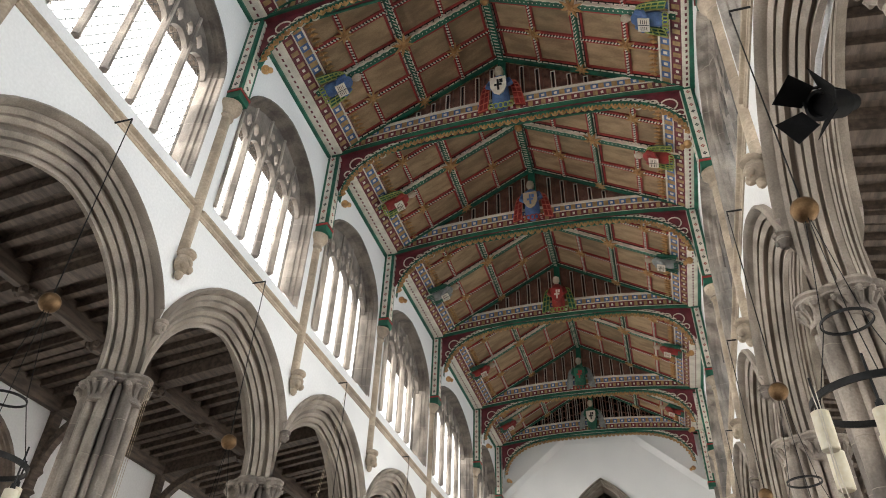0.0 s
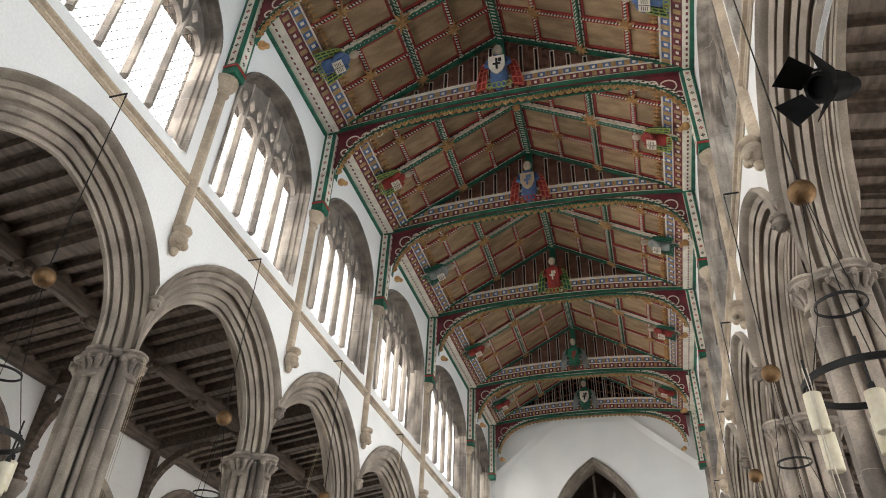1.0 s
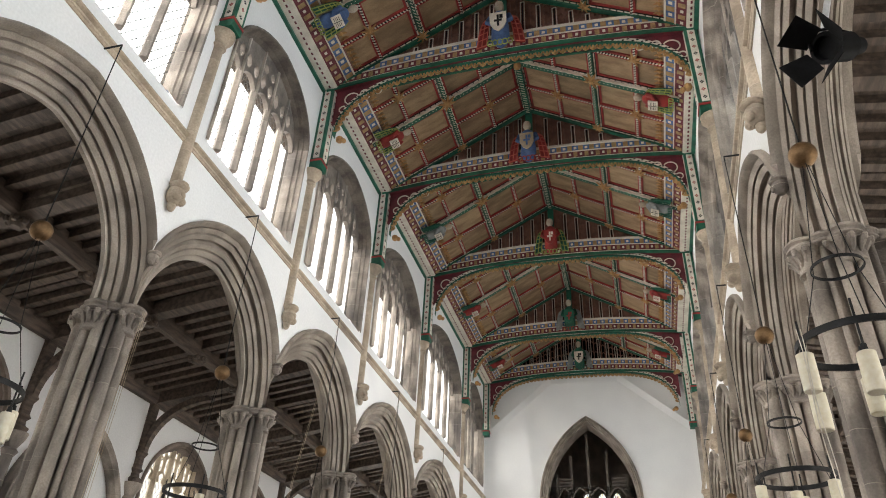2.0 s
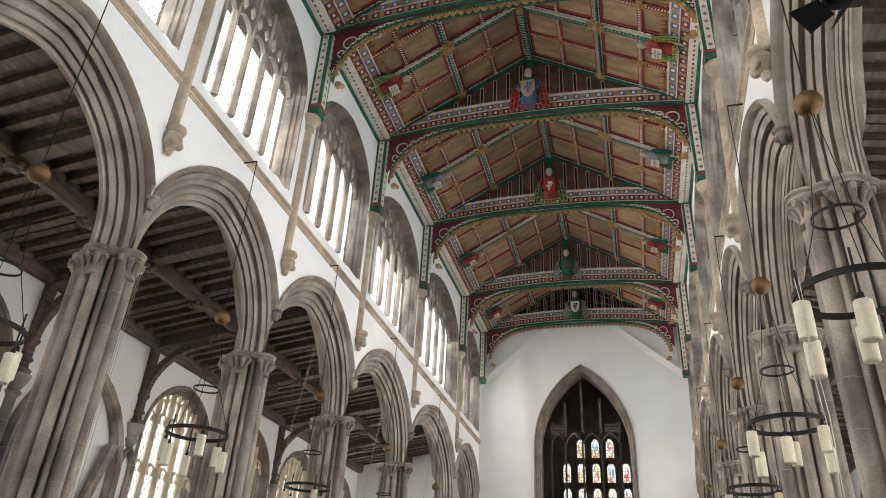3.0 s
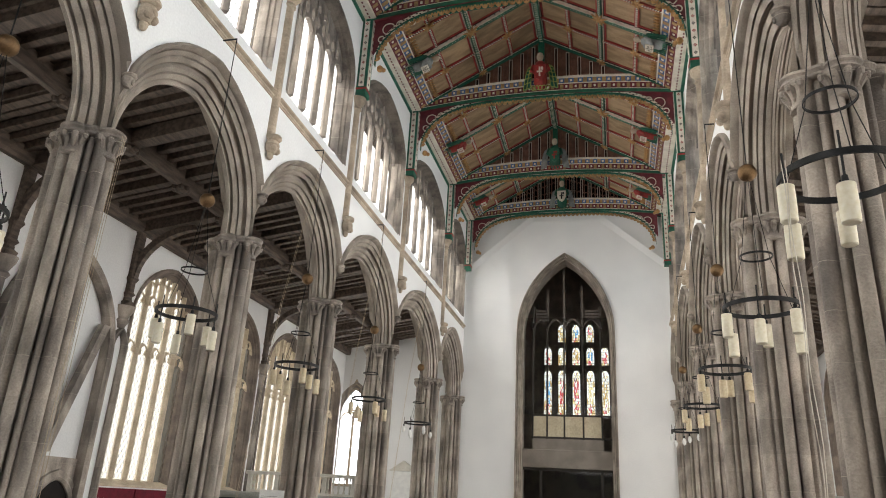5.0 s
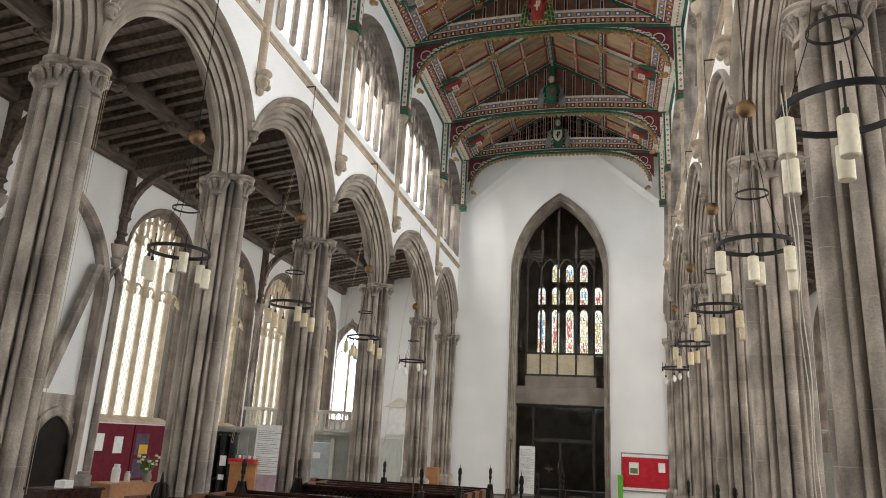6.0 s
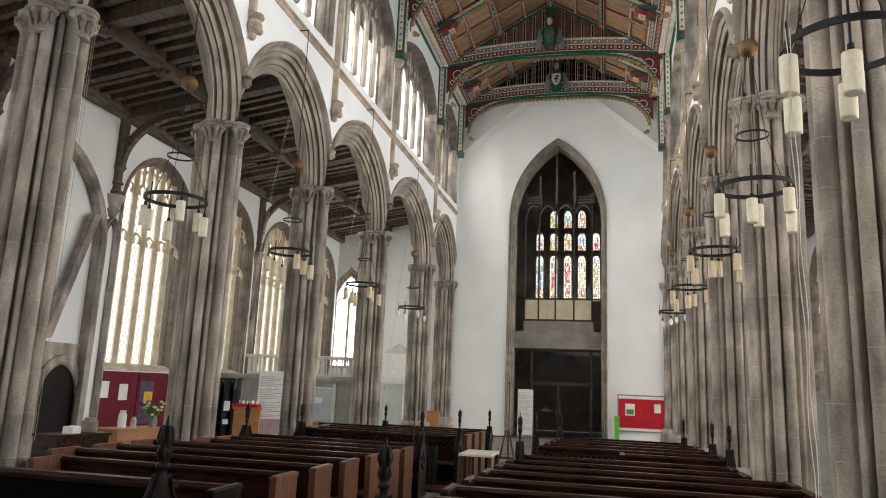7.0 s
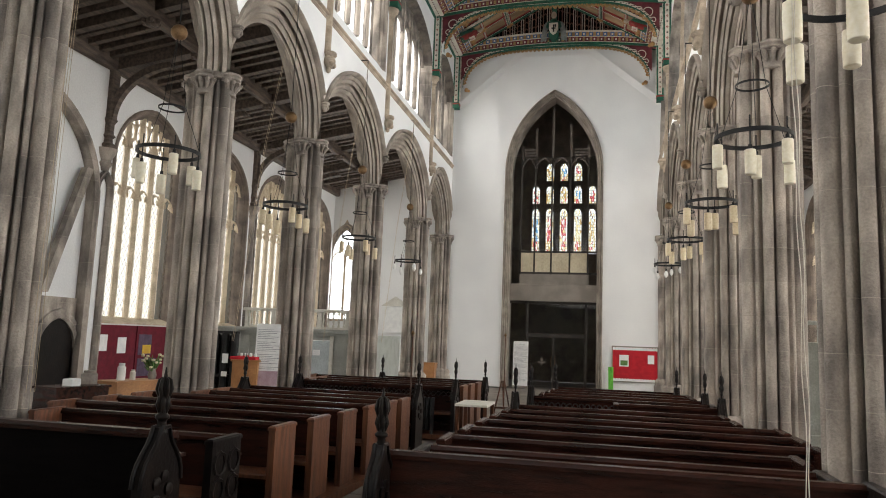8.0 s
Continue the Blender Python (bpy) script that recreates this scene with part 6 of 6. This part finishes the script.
part("poster_block", m, YELLOW, fb, "yellow block", 0)

dr = thing("door_1", "small dark oak door in a pointed stone surround", "door", kind="structure")
m = Mesh()
pts = [(13.1 - 0.5, 0)] + [(13.1 + u, 1.35 + z) for u, z in arch(0.5, 0.62, 8)] + [(13.6, 0)]
m.loft([[(XA + o, y, z) for y, z in pts] for o in (0.012, 0.05)], True, True)
part("leaf", m, CARVED, dr)
m = Mesh()
rings = []
for r, o in ((0.0, 0.012), (0.0, 0.1), (0.06, 0.14), (0.12, 0.1), (0.2, 0.12), (0.22, 0.012)):
    rings.append([(XA + o, 12.6 - r, 0)] + [(XA + o, 13.1 + u, 1.35 + z) for u, z in arch(0.5 + r, 0.62 + r, 8)] + [(XA + o, 13.6 + r, 0)])
m.loft([list(c) for c in zip(*rings)], False)
part("surround", m, STONE, dr)
rec = Mesh()
rings = []
for r, o in ((0.0, 0.01), (0.0, 0.25), (0.07, 0.3), (0.12, 0.2), (0.2, 0.23), (0.22, 0.01)):
    rings.append([(XA + o, 10.8 - r, 0)] + [(XA + o, 12.2 + u, 4.6 + z) for u, z in arch(1.4 + r, 2.0 + r, 12)] + [(XA + o, 13.6 + r, 0)])
rec.loft([list(c) for c in zip(*rings)], False)
tagged(part("blind_arch", rec, STONE), "tall blind stone wall arch round the small door", "arch", kind="structure")
m = Mesh()
edge = [(10.9, 0.0), (12.41, 0.0)] + [(13.1 + u, 1.35 + z) for u, z in arch(0.69, 0.81, 8)] + [(13.79, 0.0), (13.88, 0.0)]
for (u0, z0), (u1, z1) in zip(edge[:-1], edge[1:]):
    if u1 - u0 > 1e-4:
        m.loft([[(XA + o, u0, z0), (XA + o, u1, z1), (XA + o, u1, 2.42), (XA + o, u0, 2.42)] for o in (0.004, 0.06)], True, True)
tagged(part("door_surround_wall", m, STONE, smooth=0), "bare stone wall round the small aisle door", "wall", kind="structure")
m = Mesh()
rings = []
for r, o in ((0.0, 0.01), (0.0, 0.06), (0.03, 0.1), (0.06, 0.06), (0.1, 0.12), (0.14, 0.12), (0.15, 0.01)):
    rings.append([(XA + o, 13.96 - r * 0.7, 0.5)] + [(XA + o, 14.1 + u, 4.95 + z) for u, z in arch(0.14 + r, 0.34 + r, 8)] + [(XA + o, 14.24 + r, 0.5)])
m.loft([list(c) for c in zip(*rings)], False)
tagged(part("blind_niche", m, STONE), "slender blind stone niche between door arch and window", "niche", kind="structure")
pl = Mesh()
pl.loft([[(x + q, y + o, z0) for q, o in ((0.0, -0.1), (0.16, -0.1), (0.16, 0.1), (0.0, 0.1))] for x, y, z0 in ((XA + 0.12, 13.35, 5.3), (XA + 0.12, 12.4, 2.49))], True, True)
tagged(part("timber_strut", pl, STONE, smooth=0), "pale slanting timber strut by the aisle wall", "strut")


def chest(name, label, cat, place, size, material, turn=0):
    th = thing(name, label, cat, place=place)
    th.rotation_euler = (0, 0, radians(turn))
    x, y, z = (q / 2 for q in size)
    m = Mesh()
    m.box((-x, -y, 0.06), (x, y, size[2] - 0.04))
    part("body", m, material, th, smooth=0)
    m = Mesh()
    m.chamfered((-x - 0.03, -y - 0.03, size[2] - 0.04), (x + 0.03, y + 0.03, size[2]), 0.012)
    part("top", m, material, th)
    m = Mesh()
    m.box((-x + 0.02, -y + 0.02, 0), (x - 0.02, y - 0.02, 0.06))
    part("plinth", m, material, th, smooth=0)
    return th


chest("oak_chest", "orange oak chest with boxes standing on it", "chest", (-6.25, 11.5, 0), (0.5, 1.0, 0.9), WOOD, -15)
chest("dark_table_chest", "dark oak side chest by the aisle door", "chest", (-6.3, 10.1, 0), (0.5, 0.95, 0.88), PEW, -12)
for x, y, z, w, h, material, label in ((-6.3, 11.25, 0.9, 0.072, 0.3, PAPER, "white plastic dispenser bottle on the chest"), (-6.25, 11.5, 0.9, 0.05, 0.18, STONEWHITE, "small white pot on the chest"), (-6.3, 10.45, 0.88, 0.13, 0.22, BEAMSTONE, "brown jar on the dark chest")):
    m = Mesh()
    m.lathe((x, y, z), [(w * 0.9, 0), (w, 0.01), (w, h * 0.75), (w * 0.7, h * 0.85), (w * 0.72, h)], 14)
    tagged(part("container", m, material), label, "container", "things on the chests")
m = Mesh()
m.chamfered((-6.36, 9.93, 0.88), (-6.18, 10.12, 0.99), 0.01)
tagged(part("leaflet_box", m, PAPER), "white leaflet box on the dark chest", "box")
fl = thing("flower_vase", "vase of pale green and yellow flowers on the oak chest", "flowers", place=(-6.1, 11.85, 0.9))
m = Mesh()
m.lathe((0, 0, 0), [(0.06, 0), (0.08, 0.08), (0.05, 0.18), (0.06, 0.2)], 12)
part("vase", m, BEAMSTONE, fl)
m, m2 = Mesh(), Mesh()
for i in range(42):
    a, r, h = random.uniform(0, 6.28), random.uniform(0.02, 0.2), random.uniform(0.22, 0.45)
    e = (r * math.cos(a), r * math.sin(a), h)
    m.tube([(0, 0, 0.15), (e[0] * 0.5, e[1] * 0.5, h * 0.7), e], [0.006, 0.02, 0.004], 4)
    if i % 2:
        m2.ball(e, 0.035, 6, (1, 1, 0.7))
part("leaves", m, LEAF, fl)
part("blossom", m2, mat("pale_yellow_petal", (0.6, 0.58, 0.4), (0.5, 0.46, 0.28), 0.7, 8, 40, 0.05), fl, "pale yellow blossoms")

st = thing("votive_stand", "tall black iron stand with pinned white cards", "stand", place=(-5.15, 12.7, 0))
for x in (-0.2, 0.0, 0.2):
    m = Mesh()
    m.lathe((x, 0, 0), [(0.09, 0), (0.09, 0.2), (0.06, 0.3), (0.085, 0.6), (0.06, 0.9), (0.085, 1.2), (0.06, 1.5), (0.08, 1.75), (0.05, 1.82)], 10)
    part("post", m, IRON, st)
for z in (0.15, 0.95, 1.78):
    m = Mesh()
    m.box((-0.27, -0.05, z), (0.27, 0.05, z + 0.05))
    part("rail", m, IRON, st, smooth=0)
m = Mesh()
m.box((-0.25, 0.05, 0.1), (0.25, 0.07, 1.75))
part("back_panel", m, IRON, st, smooth=0)
m = Mesh()
m.box((0.02, -0.115, 1.22), (0.14, -0.1, 1.4))
part("card", m, PAPER, st, "white card", 0)
m = Mesh()
m.box((0.02, -0.115, 0.97), (0.13, -0.1, 1.06))
part("card", m, PAPER, st, "white card", 0)
dk = chest("prayer_desk", "light oak desk with a red cloth and small candles", "desk", (-4.72, 12.95, 0), (0.5, 0.6, 1.3), WOOD, 8)
m = Mesh()
m.chamfered((-4.99, 12.62, 1.302), (-4.45, 13.28, 1.36), 0.015)
tagged(part("altar_cloth", m, REDFELT), "red cloth laid over the light oak desk", "cloth")
for i in range(5):
    m = Mesh()
    m.lathe((-4.92 + i * 0.1, 12.75, 1.36), [(0.025, 0), (0.03, 0.05), (0.022, 0.06)], 8)
    tagged(part("votive_candle", m, PAPER), "small white votive candle on the red cloth", "candle", "votive candles")

# grey panelled vestry screen with a balustrade across the aisle
vs = thing("vestry_screen", "grey painted panelled screen with a balustrade and a pale door across the aisle", "screen", kind="structure")
YV, XE = 19.3, -HALF - THICK - 0.1
m = Mesh()
m.box((XA, YV, 0), (-6.4, YV + 0.1, 1.86))
m.box((-5.58, YV, 0), (XE, YV + 0.1, 1.86))
m.box((-6.4, YV, 1.66), (-5.58, YV + 0.1, 1.86))
part("panelling", m, GREYWOOD, vs, smooth=0)
m = Mesh()
m.chamfered((XA, YV - 0.12, 1.86), (XE, YV + 0.22, 1.97), 0.03)
m.box((XA, YV - 0.06, 1.78), (XE, YV, 1.86))
part("cornice", m, GREYWOOD, vs)
for k in range(9):
    x = XA + 0.35 + k * 0.3
    m = Mesh()
    m.box((x - 0.035, YV - 0.03, 0.1), (x + 0.035, YV, 1.78))
    part("stile", m, GREYWOOD, vs, smooth=0)
for x in (-6.44, -5.54):
    m = Mesh()
    m.chamfered((x - 0.05, YV - 0.05, 0), (x + 0.05, YV, 1.78), 0.01)
    part("door_post", m, STONEWHITE, vs)
m = Mesh()
m.chamfered((-8.35, YV - 0.08, 2.45), (XE, YV + 0.14, 2.54), 0.02)
m.box((-8.3, YV - 0.02, 1.97), (XE, YV + 0.08, 2.03))
part("handrail", m, STONEWHITE, vs)
for x in (-8.24, -7.4, -6.55, -5.95, -5.1):
    m = Mesh()
    m.box((x - 0.06, YV - 0.03, 1.97), (x + 0.06, YV + 0.09, 2.46))
    part("rail_post", m, STONEWHITE, vs, smooth=0)
for k in range(19):
    m = Mesh()
    m.lathe((-8.1 + k * 0.16, YV + 0.03, 2.03), [(0.035, 0), (0.035, 0.04), (0.02, 0.07), (0.038, 0.18), (0.018, 0.32), (0.034, 0.38), (0.034, 0.42)], 8)
    part("baluster", m, STONEWHITE, vs)
m = Mesh()
m.box((-6.39, YV + 0.02, 0), (-5.59, YV + 0.06, 1.64))
d_ = part("door", m, mat("pale_blue_grey_door", (0.42, 0.47, 0.48), (0.36, 0.4, 0.41), 0.6, 2, 30, 0.05), vs, "pale blue grey door", 0)
m = Mesh()
m.box((-6.12, YV + 0.012, 1.22), (-5.9, YV + 0.019, 1.38))
part("door_notice", m, PAPER, d_, "white notice", 0)
m = Mesh()
m.box((XE + 0.02, YV + 0.1, 0), (XE + 0.1, 24.1, 1.76))
part("side_panelling", m, GREYWOOD, vs, "grey panelling along the arcade", 0)
m = Mesh()
m.chamfered((XE, YV + 0.1, 1.76), (XE + 0.14, 24.1, 1.85), 0.02)
part("side_cornice", m, GREYWOOD, vs)
CLEAR = SMOKED.copy()
CLEAR.name = "plain_clear_glass"
CLEAR.node_tree.nodes["Principled BSDF"].inputs["Base Color"].default_value = (0.9, 0.92, 0.92, 1)
# grey panelled partition with glazed lights in the south aisle
ps = thing("aisle_partition", "grey painted panelled partition with glazed upper lights", "partition", kind="structure")
YS = 14.9
m = Mesh()
m.box((5.5, YS, 0), (8.7, YS + 0.08, 1.98))
part("panelling", m, GREYWOOD, ps, smooth=0)
for z0, z1 in ((0.0, 0.3), (1.88, 2.03), (2.36, 2.44)):
    m = Mesh()
    m.chamfered((5.48, YS - 0.04, z0), (8.72, YS + 0.1, z1), 0.012)
    part("rail", m, GREYWOOD, ps)
for i in range(7):
    m = Mesh()
    m.chamfered((5.48 + i * 0.53, YS - 0.03, 0.0), (5.54 + i * 0.53, YS + 0.09, 2.4), 0.008)
    part("stile", m, GREYWOOD, ps)
for i in range(6):
    m = Mesh()
    m.box((5.53 + i * 0.53, YS + 0.02, 2.0), (6.02 + i * 0.53, YS + 0.026, 2.4))
    part("pane", m, CLEAR, ps, "clear glass pane", 0).visible_shadow = False

# memorial and box by the west end of the aisle
mo = thing("wall_memorial", "white marble wall memorial with a pediment", "memorial")
m = Mesh()
m.chamfered((-6.9, WEST - 0.12, 2.0), (-5.9, WEST - 0.01, 3.1), 0.02)
part("tablet", m, PAPER, mo)
m = Mesh()
m.loft([[(x, WEST - y, z) for x, z in ((-7.0, 3.1), (-5.8, 3.1), (-6.4, 3.5))] for y in (0.01, 0.18)], True, True)
part("pediment", m, STONEWHITE, mo, smooth=0)
chest("wooden_box", "light oak box at the foot of the west wall", "box", (-4.75, WEST - 0.5, 0), (0.5, 0.4, 0.85), WOOD)
def west_lancet(xc, name):
    wa = thing(name, "tall bright clear-glazed two-light window at the end of the aisle", "window", kind="structure")
    m = Mesh()
    rings = []
    for r, o in ((0.32, 0.0), (0.3, -0.06), (0.22, -0.02), (0.12, -0.05), (0.05, -0.02), (0.0, -0.04), (-0.02, -0.01)):
        rings.append([(xc - 0.6 - r, WEST + o, 2.5)] + [(xc + u, WEST + o, 5.2 + z) for u, z in arch(0.6 + r, 1.15 + r, 8)] + [(xc + 0.6 + r, WEST + o, 2.5)])
    m.loft([list(c) for c in zip(*rings)], False)
    part("frame", m, STONE, wa)
    m = Mesh()
    m.box((xc - 0.05, WEST - 0.07, 2.5), (xc + 0.05, WEST - 0.015, 5.4))
    part("mullion", m, PALE, wa, smooth=0)
    m = Mesh()
    for k in (-1, 1):
        line = [(xc + k * 0.3 + u, 5.0 + z) for u, z in arch(0.27, 0.36, 6)]
        m.loft([[(x, WEST - y, z + dz) for y, dz in ((0.07, -0.03), (0.015, -0.03), (0.015, 0.03), (0.07, 0.03))] for x, z in line], True, True)
    line = [(xc, 5.42), (xc - 0.2, 5.62), (xc, 5.95), (xc + 0.2, 5.62), (xc, 5.42)]
    m.loft([[(x, WEST - y, z + dz) for y, dz in ((0.07, -0.03), (0.015, -0.03), (0.015, 0.03), (0.07, 0.03))] for x, z in line], True, True)
    # solid stone between the window's arch and the tracery
    rim = arch(0.6, 1.15, 8)
    for (u0, z0), (u1, z1) in zip(rim[:-1], rim[1:]):
        t0, t1 = 1.6 - 1.1 * abs(u0) / 0.6, 1.6 - 1.1 * abs(u1) / 0.6
        if z0 + 0.25 < t0 or z1 + 0.25 < t1:
            m.add([(xc + u0, WEST - 0.03, 5.2 + z0), (xc + u1, WEST - 0.03, 5.2 + z1), (xc + u1, WEST - 0.03, 5.2 + t1), (xc + u0, WEST - 0.03, 5.2 + t0)], [(0, 1, 2, 3)])
    part("tracery", m, PALE, wa)
    m = Mesh()
    m.box((xc - 0.85, WEST - 0.14, 2.4), (xc + 0.85, WEST - 0.01, 2.5))
    part("sill", m, PALE, wa, smooth=0)
    # plaster above the window's arch hides the light's square corners
    m = Mesh()
    for (u0, z0), (u1, z1) in zip(rim[:-1], rim[1:]):
        m.add([(xc + u0, WEST - 0.02, 5.2 + z0), (xc + u1, WEST - 0.02, 5.2 + z1), (xc + u1, WEST - 0.02, 6.5), (xc + u0, WEST - 0.02, 6.5)], [(0, 1, 2, 3)])
    part("plaster_head", m, PLASTER, wa, smooth=0)
    m = Mesh()
    pane = [(xc - 0.6, 2.5)] + [(xc + u, 5.2 + z) for u, z in rim] + [(xc + 0.6, 2.5)]
    m.add([(x, WEST + 0.2, z) for x, z in pane], [tuple(range(len(pane)))])
    g = part("glazing", m, CLEAR, wa, "bright clear glass", 0)
    g.visible_shadow = False
    window_lamp((xc, WEST + 0.45, 4.42), (xc, 20, 4.42), 1.18, 3.8, 60)


west_lancet(LANCET, "window_aisle_west")

# ---- paving ----
random.seed(4)
slab_parent = tagged(new("floor"), "worn stone paving slabs in the nave aisle", "floor", kind="structure")
meshes = {}
row = 0
y = 0.5
count = 0
while y < WEST - 0.3 and count < 290:
    x = -0.92
    dy = random.choice((0.5, 0.6, 0.7))
    while x < 0.5:
        w = random.choice((0.4, 0.5, 0.6))
        w = min(w, 0.52 - x)
        if w > 0.1:
            key = (round(w, 2), dy)
            if key not in meshes:
                m = Mesh()
                m.chamfered((0.006, 0.006, -0.05), (w - 0.006, dy - 0.006, 0.0), 0.006)
                ob = part("paving_slab", m, FLOOR, slab_parent)
                meshes[key] = ob.data
            else:
                ob = new("paving_slab", meshes[key])
                ob.parent = slab_parent
            ob.location = (x, y, random.uniform(-0.003, 0.003))
            count += 1
        x += w
    y += dy
